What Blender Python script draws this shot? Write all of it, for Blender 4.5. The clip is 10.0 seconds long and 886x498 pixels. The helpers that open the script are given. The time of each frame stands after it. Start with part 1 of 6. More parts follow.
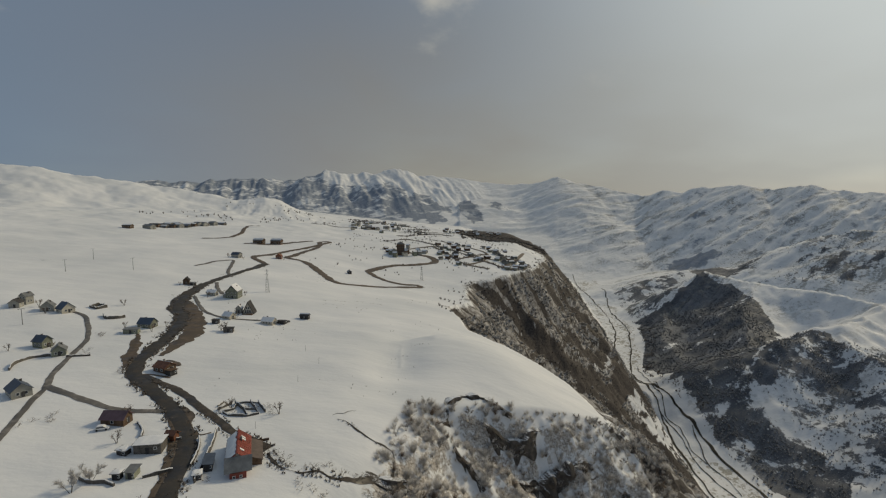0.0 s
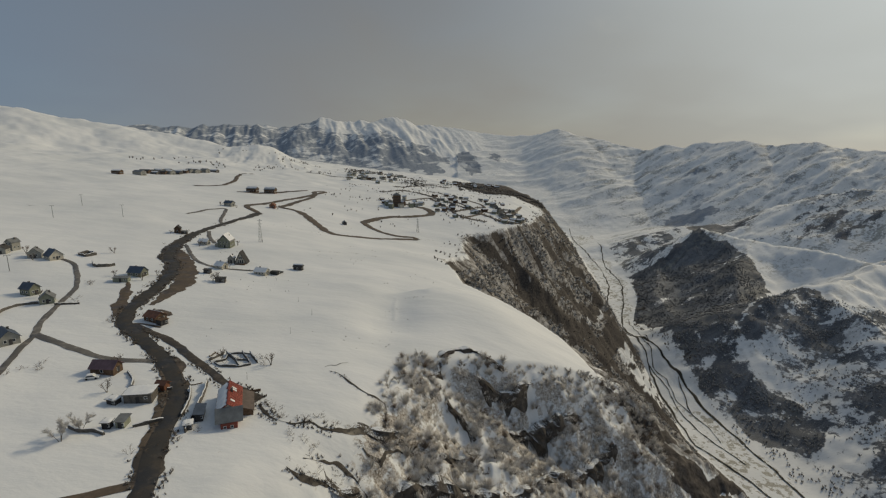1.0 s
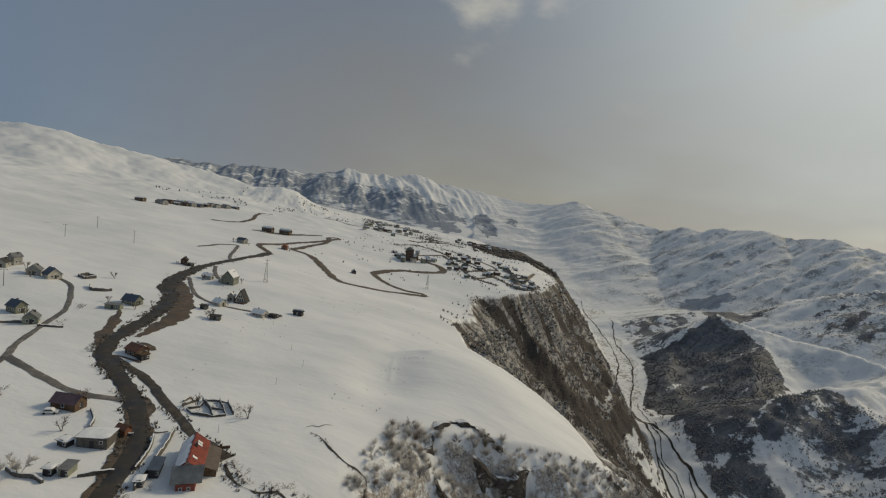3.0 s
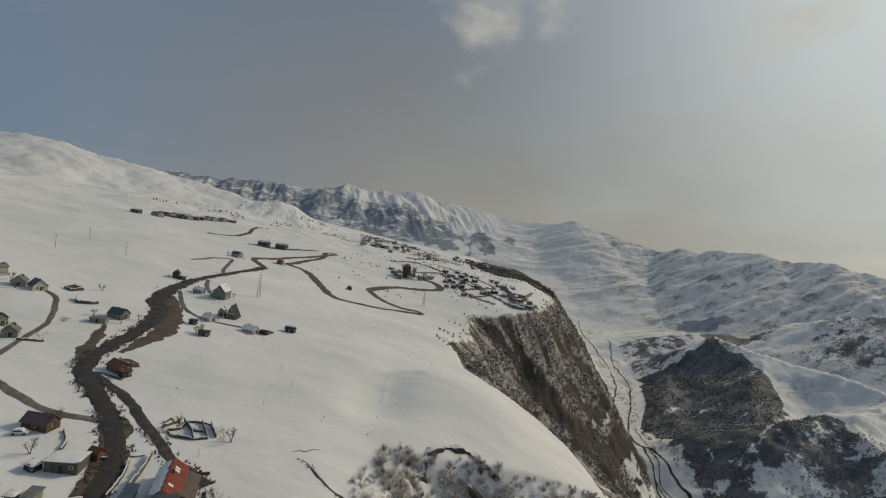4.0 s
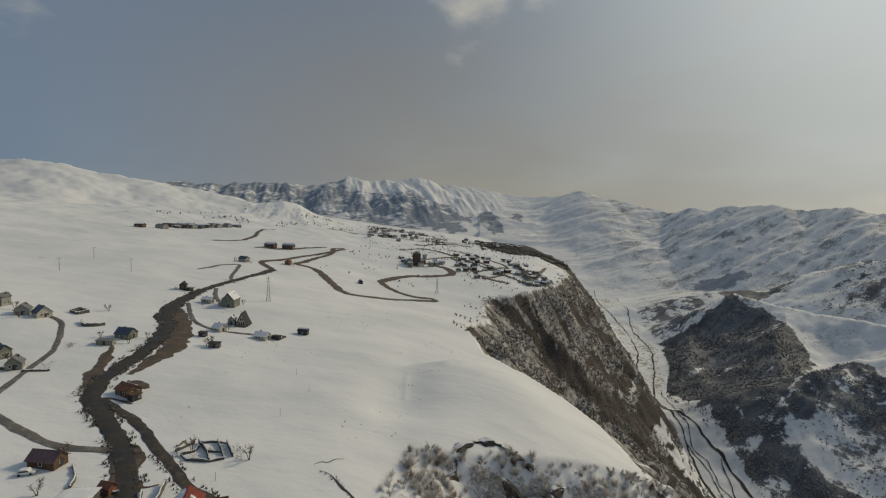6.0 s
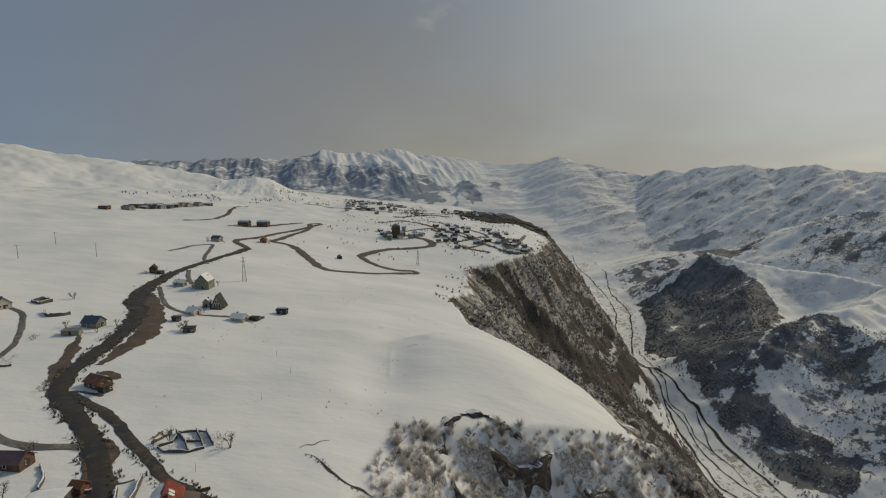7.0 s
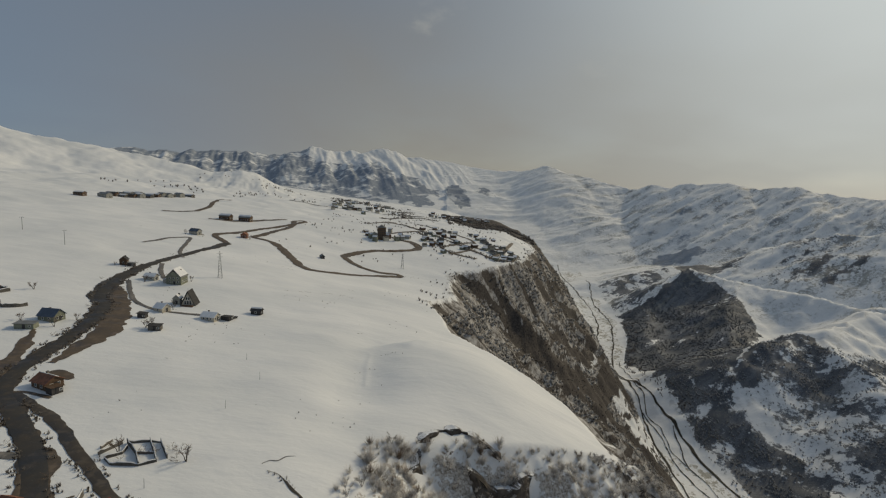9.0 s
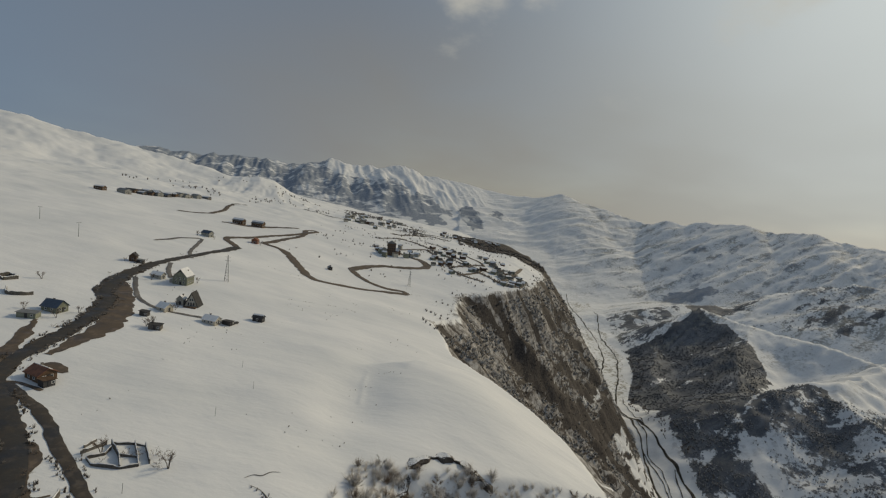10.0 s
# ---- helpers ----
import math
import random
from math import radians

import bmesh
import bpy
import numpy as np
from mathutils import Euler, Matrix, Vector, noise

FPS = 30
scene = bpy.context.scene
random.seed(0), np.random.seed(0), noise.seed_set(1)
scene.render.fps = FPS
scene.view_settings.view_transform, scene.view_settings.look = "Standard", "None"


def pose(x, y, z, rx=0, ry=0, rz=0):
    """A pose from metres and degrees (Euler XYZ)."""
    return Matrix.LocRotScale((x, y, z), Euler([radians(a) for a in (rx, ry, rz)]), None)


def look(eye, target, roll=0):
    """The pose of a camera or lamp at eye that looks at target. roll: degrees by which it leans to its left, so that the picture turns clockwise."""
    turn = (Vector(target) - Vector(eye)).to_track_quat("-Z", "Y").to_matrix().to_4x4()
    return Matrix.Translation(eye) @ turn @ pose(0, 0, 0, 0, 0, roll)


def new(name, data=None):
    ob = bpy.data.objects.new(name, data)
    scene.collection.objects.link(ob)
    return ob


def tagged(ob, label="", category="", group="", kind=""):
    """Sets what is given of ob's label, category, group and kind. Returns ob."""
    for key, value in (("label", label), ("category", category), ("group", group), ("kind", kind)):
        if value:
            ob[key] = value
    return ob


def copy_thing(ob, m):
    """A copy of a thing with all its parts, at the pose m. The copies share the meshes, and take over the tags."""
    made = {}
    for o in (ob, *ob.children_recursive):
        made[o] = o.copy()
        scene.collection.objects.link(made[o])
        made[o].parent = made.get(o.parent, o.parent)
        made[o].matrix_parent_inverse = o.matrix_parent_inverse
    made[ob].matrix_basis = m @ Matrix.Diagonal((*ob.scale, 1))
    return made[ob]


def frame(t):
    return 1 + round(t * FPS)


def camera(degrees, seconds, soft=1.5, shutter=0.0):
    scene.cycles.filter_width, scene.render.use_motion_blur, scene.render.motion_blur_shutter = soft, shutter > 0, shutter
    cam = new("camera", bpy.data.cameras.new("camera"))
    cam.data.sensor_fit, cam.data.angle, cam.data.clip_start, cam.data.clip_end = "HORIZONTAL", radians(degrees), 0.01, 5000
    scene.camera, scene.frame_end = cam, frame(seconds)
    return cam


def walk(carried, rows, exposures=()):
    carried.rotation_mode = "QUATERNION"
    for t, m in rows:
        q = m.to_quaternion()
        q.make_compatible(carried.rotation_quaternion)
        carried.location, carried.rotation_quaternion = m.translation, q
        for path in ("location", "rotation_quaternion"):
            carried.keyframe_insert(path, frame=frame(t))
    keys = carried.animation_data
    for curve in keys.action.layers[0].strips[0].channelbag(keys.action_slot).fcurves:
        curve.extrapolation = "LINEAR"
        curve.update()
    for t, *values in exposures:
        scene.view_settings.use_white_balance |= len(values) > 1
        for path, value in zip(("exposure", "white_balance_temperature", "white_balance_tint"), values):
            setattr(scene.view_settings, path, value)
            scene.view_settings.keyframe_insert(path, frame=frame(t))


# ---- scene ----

cam = camera(88.0, 10.0, soft=1.2)
PATH = [
    (0, 0.00, 0.00, 80.00, 0.000, -5.998, -0.000),
    (0.5, 0.41, 2.89, 79.89, -0.865, -9.742, 1.200),
    (1, 0.78, 5.63, 79.76, -0.224, -11.996, -1.031),
    (1.5, 1.13, 8.21, 79.56, -0.176, -10.398, -4.226),
    (2, 1.43, 10.73, 79.26, -2.461, -10.061, -4.021),
    (2.5, 1.62, 13.50, 78.85, 0.176, -7.892, -4.582),
    (2.7, 1.67, 14.61, 78.71, 1.360, -6.575, -5.851),
    (3.8, 1.77, 20.76, 78.19, 2.434, -2.810, -7.240),
    (4, 1.73, 21.84, 78.13, 1.847, -2.681, -7.655),
    (4.5, 1.52, 24.46, 78.06, 1.651, -0.728, -7.599),
    (5, 1.41, 27.25, 78.19, 2.134, -2.171, -4.742),
    (5.2, 1.39, 28.38, 78.27, 2.537, -3.425, -2.527),
    (6.3, 1.32, 34.82, 78.69, 2.389, -5.775, -1.686),
    (6.5, 1.27, 36.01, 78.71, 1.045, -6.985, -0.932),
    (7, 1.08, 39.06, 78.57, -0.165, -8.442, 0.012),
    (7.5, 0.97, 42.18, 78.28, 1.845, -9.005, -1.348),
    (8, 1.07, 44.88, 78.05, 4.303, -7.863, -3.292),
    (8.5, 1.27, 46.69, 78.15, 3.668, -7.006, -2.777),
    (9, 1.54, 47.70, 78.51, -1.493, -7.969, -2.914),
    (9.5, 1.99, 48.73, 78.75, -4.024, -7.782, -4.185),
    (10, 2.65, 50.14, 78.80, 0.277, -5.651, -7.117),
]
walk(cam, [(t, pose(x, y, z, 90 + pitch, roll, yaw)) for t, x, y, z, yaw, pitch, roll in PATH],
     exposures=[(0.0, -0.04, 7080, 5), (10.0, -0.04, 7080, 5)])
# ---------------------------------------------------------------- sky and sun
SUN_AZ, SUN_EL = radians(50), radians(31)      # to the right of straight ahead, above the horizon
SUN_DIR = Vector((math.sin(SUN_AZ) * math.cos(SUN_EL), math.cos(SUN_AZ) * math.cos(SUN_EL), math.sin(SUN_EL)))

world = bpy.data.worlds.new("world")
scene.world = world
world.use_nodes = True
wn, wl = world.node_tree.nodes, world.node_tree.links
wn.clear()


def wnode(kind, **values):
    n = wn.new(kind)
    for k, v in values.items():
        if k == "op":
            n.operation = v
        elif k == "blend":
            n.blend_type = v
        else:
            n.inputs[k.replace("_", " ")].default_value = v
    return n


sky = wn.new("ShaderNodeTexSky")
sky.sky_type, sky.sun_disc = "NISHITA", False
sky.sun_elevation, sky.sun_rotation = SUN_EL, SUN_AZ
sky.altitude, sky.air_density, sky.dust_density, sky.ozone_density = 2000, 1.0, 3.0, 1.0
coord = wn.new("ShaderNodeTexCoord")
split = wn.new("ShaderNodeSeparateXYZ")
wl.new(coord.outputs["Generated"], split.inputs[0])

# thin veil of cloud: a flattened layer, so that the clouds crowd towards the horizon
flat = wnode("ShaderNodeMath", op="MAXIMUM")
flat.inputs[1].default_value = 0.0
wl.new(split.outputs["Z"], flat.inputs[0])
lift = wnode("ShaderNodeMath", op="ADD")
lift.inputs[1].default_value = 0.28
wl.new(flat.outputs[0], lift.inputs[0])
layer = wn.new("ShaderNodeVectorMath")
layer.operation = "DIVIDE"
both = wn.new("ShaderNodeCombineXYZ")
for k in range(3):
    wl.new(lift.outputs[0], both.inputs[k])
wl.new(coord.outputs["Generated"], layer.inputs[0])
wl.new(both.outputs[0], layer.inputs[1])
big = wn.new("ShaderNodeTexNoise")
big.inputs["Scale"].default_value, big.inputs["Detail"].default_value, big.inputs["Roughness"].default_value = 1.1, 3, 0.5
wl.new(layer.outputs[0], big.inputs["Vector"])
puff = wn.new("ShaderNodeTexNoise")
puff.inputs["Scale"].default_value, puff.inputs["Detail"].default_value, puff.inputs["Roughness"].default_value = 2.3, 6, 0.55
wl.new(layer.outputs[0], puff.inputs["Vector"])

# glow of the sun through the haze
toward = wn.new("ShaderNodeVectorMath")
toward.operation = "DOT_PRODUCT"
toward.inputs[1].default_value = SUN_DIR
wl.new(coord.outputs["Generated"], toward.inputs[0])
ahead = wnode("ShaderNodeMath", op="MAXIMUM")
ahead.inputs[1].default_value = 0.0
wl.new(toward.outputs["Value"], ahead.inputs[0])
glow = wnode("ShaderNodeMath", op="POWER")
glow.inputs[1].default_value = 7.0
wl.new(ahead.outputs[0], glow.inputs[0])

# veil colour: dusty at the horizon, blue-grey above
high = wn.new("ShaderNodeMapRange")
high.inputs["From Min"].default_value, high.inputs["From Max"].default_value = 0.02, 0.42
wl.new(split.outputs["Z"], high.inputs["Value"])
veil = wn.new("ShaderNodeValToRGB")
veil.color_ramp.elements[0].position, veil.color_ramp.elements[0].color = 0.0, (0.262, 0.250, 0.240, 1)
veil.color_ramp.elements[1].position, veil.color_ramp.elements[1].color = 1.0, (0.150, 0.188, 0.262, 1)
mid = veil.color_ramp.elements.new(0.45)
mid.color = (0.215, 0.218, 0.230, 1)
wl.new(high.outputs[0], veil.inputs[0])

clear = wn.new("ShaderNodeMix")
clear.data_type, clear.blend_type = "RGBA", "MULTIPLY"
clear.inputs["Factor"].default_value = 1.0
wl.new(sky.outputs[0], clear.inputs["A"])
clear.inputs["B"].default_value = (0.075, 0.075, 0.075, 1)
mix1 = wn.new("ShaderNodeMix")
mix1.data_type = "RGBA"
thick = wn.new("ShaderNodeMapRange")
thick.inputs["From Min"].default_value, thick.inputs["From Max"].default_value = 0.30, 0.62
thick.inputs["To Min"].default_value, thick.inputs["To Max"].default_value = 0.82, 0.97
wl.new(big.outputs["Fac"], thick.inputs["Value"])
wl.new(thick.outputs[0], mix1.inputs["Factor"])
wl.new(clear.outputs["Result"], mix1.inputs["A"])
away = wn.new("ShaderNodeMapRange")
away.inputs["From Min"].default_value, away.inputs["From Max"].default_value = -0.20, 0.54
wl.new(toward.outputs["Value"], away.inputs["Value"])
cool = wn.new("ShaderNodeMix")
cool.data_type = "RGBA"
wl.new(away.outputs[0], cool.inputs["Factor"])
behind = wn.new("ShaderNodeMapRange")
behind.inputs["From Min"].default_value, behind.inputs["From Max"].default_value = -0.70, -0.18
wl.new(toward.outputs["Value"], behind.inputs["Value"])
dull = wn.new("ShaderNodeMix")
dull.data_type = "RGBA"
wl.new(behind.outputs[0], dull.inputs["Factor"])
dull.inputs["A"].default_value, dull.inputs["B"].default_value = (0.275, 0.280, 0.285, 1), (0.125, 0.196, 0.325, 1)
wl.new(dull.outputs["Result"], cool.inputs["A"])
wl.new(veil.outputs[0], cool.inputs["B"])
wl.new(cool.outputs["Result"], mix1.inputs["B"])
mix2 = wn.new("ShaderNodeMix")
mix2.data_type = "RGBA"
lit = wn.new("ShaderNodeMath")
lit.operation = "MULTIPLY"
lit.inputs[1].default_value = 0.80
wl.new(glow.outputs[0], lit.inputs[0])
wl.new(lit.outputs[0], mix2.inputs["Factor"])
wl.new(mix1.outputs["Result"], mix2.inputs["A"])
mix2.inputs["B"].default_value = (0.74, 0.80, 0.85, 1)
# white puffs high up
heap = wn.new("ShaderNodeMapRange")
heap.interpolation_type = "SMOOTHSTEP"
heap.inputs["From Min"].default_value, heap.inputs["From Max"].default_value = 0.62, 0.86
banks = puff.outputs["Fac"]
for way, near, far_, gain in (((-0.02, 0.880, 0.475), 0.990, 0.999, 0.15), ((0.16, 0.890, 0.425), 0.996, 0.9998, 0.17), ((0.47, 0.775, 0.425), 0.988, 0.9992, 0.22), ((-0.70, 0.67, 0.26), 0.996, 0.9998, 0.12)):
    aim = wn.new("ShaderNodeVectorMath")
    aim.operation = "DOT_PRODUCT"
    aim.inputs[1].default_value = Vector(way).normalized()
    wl.new(coord.outputs["Generated"], aim.inputs[0])
    bank_ = wn.new("ShaderNodeMapRange")
    bank_.interpolation_type = "SMOOTHSTEP"
    bank_.inputs["From Min"].default_value, bank_.inputs["From Max"].default_value, bank_.inputs["To Max"].default_value = near, far_, gain
    wl.new(aim.outputs["Value"], bank_.inputs["Value"])
    total = wnode("ShaderNodeMath", op="ADD")
    wl.new(banks, total.inputs[0])
    wl.new(bank_.outputs[0], total.inputs[1])
    banks = total.outputs[0]
wl.new(banks, heap.inputs["Value"])
heapf = wn.new("ShaderNodeMath")
heapf.operation = "MULTIPLY"
heapf.inputs[1].default_value = 0.55
wl.new(heap.outputs[0], heapf.inputs[0])
aloft = wn.new("ShaderNodeMapRange")
aloft.inputs["From Min"].default_value, aloft.inputs["From Max"].default_value = 0.12, 0.42
wl.new(split.outputs["Z"], aloft.inputs["Value"])
wl.new(aloft.outputs[0], heapf.inputs[1])
mix3 = wn.new("ShaderNodeMix")
mix3.data_type = "RGBA"
wl.new(heapf.outputs[0], mix3.inputs["Factor"])
wl.new(mix2.outputs["Result"], mix3.inputs["A"])
mix3.inputs["B"].default_value = (0.50, 0.49, 0.47, 1)
bg = wn.new("ShaderNodeBackground")
bg.inputs["Strength"].default_value = 1.0
wl.new(mix3.outputs["Result"], bg.inputs["Color"])
wout = wn.new("ShaderNodeOutputWorld")
wl.new(bg.outputs[0], wout.inputs[0])

sun_lamp = bpy.data.lights.new("sun", "SUN")
sun_lamp.energy, sun_lamp.angle, sun_lamp.color = 1.75, radians(11), (1.0, 0.858, 0.648)
sun = new("sun", sun_lamp)
sun.matrix_world = look(SUN_DIR * 1000, (0, 0, 0))


# ---------------------------------------------------------------- materials
class Mat:
    """A node material, built up in a few words."""

    def __init__(self, name, rough=0.8, metal=0.0):
        self.mat = bpy.data.materials.new(name)
        self.mat.use_nodes = True
        self.nodes, self.links = self.mat.node_tree.nodes, self.mat.node_tree.links
        self.bsdf = self.nodes["Principled BSDF"]
        self.bsdf.inputs["Roughness"].default_value, self.bsdf.inputs["Metallic"].default_value = rough, metal
        self.bsdf.inputs["Specular IOR Level"].default_value = 0.5 if rough <= 0.7 else 0.12
        self.place = self.nodes.new("ShaderNodeTexCoord").outputs["Object"]

    def node(self, kind, **props):
        n = self.nodes.new(kind)
        for k, v in props.items():
            if k == "data_type":
                n.data_type = v
            elif k == "operation":
                n.operation = v
            elif k == "blend_type":
                n.blend_type = v
        return n

    def noise(self, scale, detail=4, rough=0.55, stretch=(1, 1, 1), turn=0.0):
        m = self.node("ShaderNodeMapping")
        m.inputs["Scale"].default_value, m.inputs["Rotation"].default_value = stretch, (0, 0, turn)
        self.links.new(self.place, m.inputs["Vector"])
        n = self.node("ShaderNodeTexNoise")
        n.inputs["Scale"].default_value, n.inputs["Detail"].default_value, n.inputs["Roughness"].default_value = scale, detail, rough
        self.links.new(m.outputs[0], n.inputs["Vector"])
        return n.outputs["Fac"]

    def attr(self, name):
        n = self.node("ShaderNodeAttribute")
        n.attribute_name = name
        return n.outputs["Fac"]

    def math(self, op, a, b=0.0):
        n = self.node("ShaderNodeMath", operation=op)
        for k, v in enumerate((a, b)):
            if isinstance(v, (int, float)):
                n.inputs[k].default_value = v
            else:
                self.links.new(v, n.inputs[k])
        return n.outputs[0]

    def range(self, v, a, b, lo=0.0, hi=1.0):
        n = self.node("ShaderNodeMapRange")
        n.interpolation_type = "SMOOTHSTEP"
        n.inputs["From Min"].default_value, n.inputs["From Max"].default_value = a, b
        n.inputs["To Min"].default_value, n.inputs["To Max"].default_value = lo, hi
        self.links.new(v, n.inputs["Value"])
        return n.outputs[0]

    def ramp(self, v, *stops):
        n = self.node("ShaderNodeValToRGB")
        e = n.color_ramp.elements
        for k, (p, c) in enumerate(stops):
            s = e[k] if k < 2 else e.new(p)
            s.position, s.color = p, (*c, 1)
        self.links.new(v, n.inputs[0])
        return n.outputs[0]

    def mix(self, f, a, b, blend="MIX"):
        n = self.node("ShaderNodeMix", data_type="RGBA", blend_type=blend)
        for key, v in (("Factor", f), ("A", a), ("B", b)):
            if isinstance(v, (int, float)):
                n.inputs[key].default_value = v
            elif isinstance(v, tuple):
                n.inputs[key].default_value = (*v, 1)
            else:
                self.links.new(v, n.inputs[key])
        return n.outputs["Result"]

    def vary(self, amount=0.15):
        """A shade of its own for each object."""
        info = self.node("ShaderNodeObjectInfo")
        return self.range(info.outputs["Random"], 0, 1, 1 - amount, 1 + amount)

    def done(self, colour, bump=None, strength=0.3, distance=0.2, rough=None):
        if isinstance(colour, tuple):
            self.bsdf.inputs["Base Color"].default_value = (*colour, 1)
        else:
            self.links.new(colour, self.bsdf.inputs["Base Color"])
        if rough is not None:
            self.links.new(rough, self.bsdf.inputs["Roughness"])
        if bump is not None:
            n = self.node("ShaderNodeBump")
            n.inputs["Strength"].default_value, n.inputs["Distance"].default_value = strength, distance
            self.links.new(bump, n.inputs["Height"])
            self.links.new(n.outputs[0], self.bsdf.inputs["Normal"])
        return self.mat


def plain(name, colour, rough=0.8, metal=0.0, scale=0.6, spread=0.3, bump=0.15, wear=None):
    """A painted or weathered surface: two scales of variation round a colour, and stains."""
    m = Mat(name, rough, metal)
    a, b = m.noise(scale, 5), m.noise(scale * 9, 4, 0.6)
    dark = tuple(c * (1 - spread) for c in colour)
    light = tuple(min(1, c * (1 + spread)) for c in colour)
    col = m.ramp(a, (0.3, dark), (0.7, light))
    col = m.mix(m.range(b, 0.35, 0.75, 0, 0.35), col, wear or tuple(c * 0.6 for c in colour))
    f = m.vary(0.12)
    shade = m.node("ShaderNodeCombineXYZ")
    for k in range(3):
        m.links.new(f, shade.inputs[k])
    col = m.mix(1.0, col, shade.outputs[0], "MULTIPLY")
    return m.done(col, b, bump, 0.05)


def ground_material():
    """Snow, with scrub, bare rock, dark woods and gravel where the land's own cover says so."""
    m = Mat("snow_ground", 0.75)
    drift, soft, crust = m.noise(0.010, 4, 0.5, (1, 2.2, 1)), m.noise(0.035, 3, 0.5, (1, 2.6, 1)), m.noise(0.30, 5, 0.6, (1, 1.8, 1))
    snow = m.ramp(drift, (0.30, (0.69, 0.70, 0.70)), (0.70, (0.83, 0.825, 0.81)))
    snow = m.mix(m.range(soft, 0.45, 0.72, 0, 0.30), snow, (0.66, 0.67, 0.69))
    snow = m.mix(m.range(crust, 0.58, 0.82, 0, 0.18), snow, (0.60, 0.61, 0.63))
    fine, mid, coarse = m.noise(0.45, 4, 0.65), m.noise(0.09, 5, 0.65), m.noise(0.016, 6, 0.65)
    along = m.node("ShaderNodeAttribute")
    along.attribute_name = "strata"
    band = m.node("ShaderNodeTexNoise")
    band.inputs["Scale"].default_value, band.inputs["Detail"].default_value, band.inputs["Roughness"].default_value = 1.0, 5, 0.62
    m.links.new(along.outputs["Vector"], band.inputs["Vector"])
    wide = m.node("ShaderNodeTexNoise")
    wide.inputs["Scale"].default_value, wide.inputs["Detail"].default_value, wide.inputs["Roughness"].default_value = 0.30, 4, 0.6
    m.links.new(along.outputs["Vector"], wide.inputs["Vector"])
    streak = m.math("ADD", m.math("MULTIPLY", band.outputs["Fac"], 0.5), m.math("MULTIPLY", wide.outputs["Fac"], 0.5))
    # frosted brush and rubble of the near crag
    rubble = m.math("ADD", m.math("MULTIPLY", mid, 0.55), m.math("MULTIPLY", fine, 0.60))
    crag = m.math("ADD", m.attr("crag"), m.math("MULTIPLY", m.math("SUBTRACT", rubble, 0.575), 2.2))
    tuft = m.math("ADD", m.math("MULTIPLY", m.noise(1.2, 5, 0.7), 0.6), m.math("MULTIPLY", fine, 0.4))
    brush = m.ramp(tuft, (0.38, (0.070, 0.055, 0.043)), (0.46, (0.27, 0.235, 0.20)), (0.58, (0.60, 0.565, 0.52)))
    snow = m.mix(m.range(crag, 0.40, 0.58), snow, brush)
    # woods and scrub of the canyon, in dark and frosted bands down the slope
    dark = m.ramp(fine, (0.38, (0.046, 0.039, 0.034)), (0.64, (0.112, 0.096, 0.084)))
    clump = m.math("ADD", m.math("MULTIPLY", fine, 0.45), m.math("MULTIPLY", m.noise(0.16, 3, 0.6), 0.55))
    pale = m.ramp(clump, (0.40, (0.095, 0.084, 0.076)), (0.49, (0.24, 0.224, 0.208)), (0.60, (0.46, 0.445, 0.425)))
    shade = m.math("ADD", m.math("ADD", streak, m.math("MULTIPLY", m.math("SUBTRACT", mid, 0.5), 0.5)), m.math("MULTIPLY", m.range(m.attr("gully"), 0.25, 0.75), -0.55))
    bush = m.mix(m.range(shade, 0.19, 0.30), dark, pale)
    grain = m.math("ADD", m.math("MULTIPLY", fine, 0.35), m.math("ADD", m.math("MULTIPLY", mid, 0.40), m.math("MULTIPLY", streak, -0.55)))
    cover = m.math("ADD", m.attr("scrub"), m.math("MULTIPLY", m.math("SUBTRACT", grain, 0.10), 2.0))
    col = m.mix(m.range(cover, 0.36, 0.56), snow, bush)
    # dark leafless woods on the shaded slopes, their colour lifted and blued for haze
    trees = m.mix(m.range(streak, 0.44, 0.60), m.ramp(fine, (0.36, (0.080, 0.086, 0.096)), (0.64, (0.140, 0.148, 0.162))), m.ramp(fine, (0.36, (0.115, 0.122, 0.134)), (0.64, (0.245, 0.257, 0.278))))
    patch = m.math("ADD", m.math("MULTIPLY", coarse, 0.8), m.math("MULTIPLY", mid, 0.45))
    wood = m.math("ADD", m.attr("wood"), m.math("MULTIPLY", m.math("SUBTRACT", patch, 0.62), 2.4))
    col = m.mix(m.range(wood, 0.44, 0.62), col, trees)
    # far forest, its colour paler and bluer to stand in for haze
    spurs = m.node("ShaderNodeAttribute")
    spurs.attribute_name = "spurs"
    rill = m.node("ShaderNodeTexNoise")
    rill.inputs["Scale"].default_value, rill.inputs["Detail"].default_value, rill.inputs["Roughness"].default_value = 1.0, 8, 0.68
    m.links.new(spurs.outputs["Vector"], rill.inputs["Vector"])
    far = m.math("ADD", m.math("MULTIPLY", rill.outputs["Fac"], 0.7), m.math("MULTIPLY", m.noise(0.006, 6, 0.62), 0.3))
    hazed_wood = m.math("ADD", m.attr("hazed_wood"), m.math("MULTIPLY", m.math("SUBTRACT", m.math("ADD", m.math("MULTIPLY", far, 0.7), m.math("MULTIPLY", coarse, 0.5)), 0.6), 2.2))
    col = m.mix(m.range(hazed_wood, 0.40, 0.70), col, m.ramp(mid, (0.3, (0.205, 0.235, 0.28)), (0.7, (0.33, 0.365, 0.415))))
    # thin grass, stones and wind crust that streak the snow of the far slopes
    frayed = m.math("ADD", m.math("MULTIPLY", rill.outputs["Fac"], 0.55), m.math("MULTIPLY", mid, 0.45))
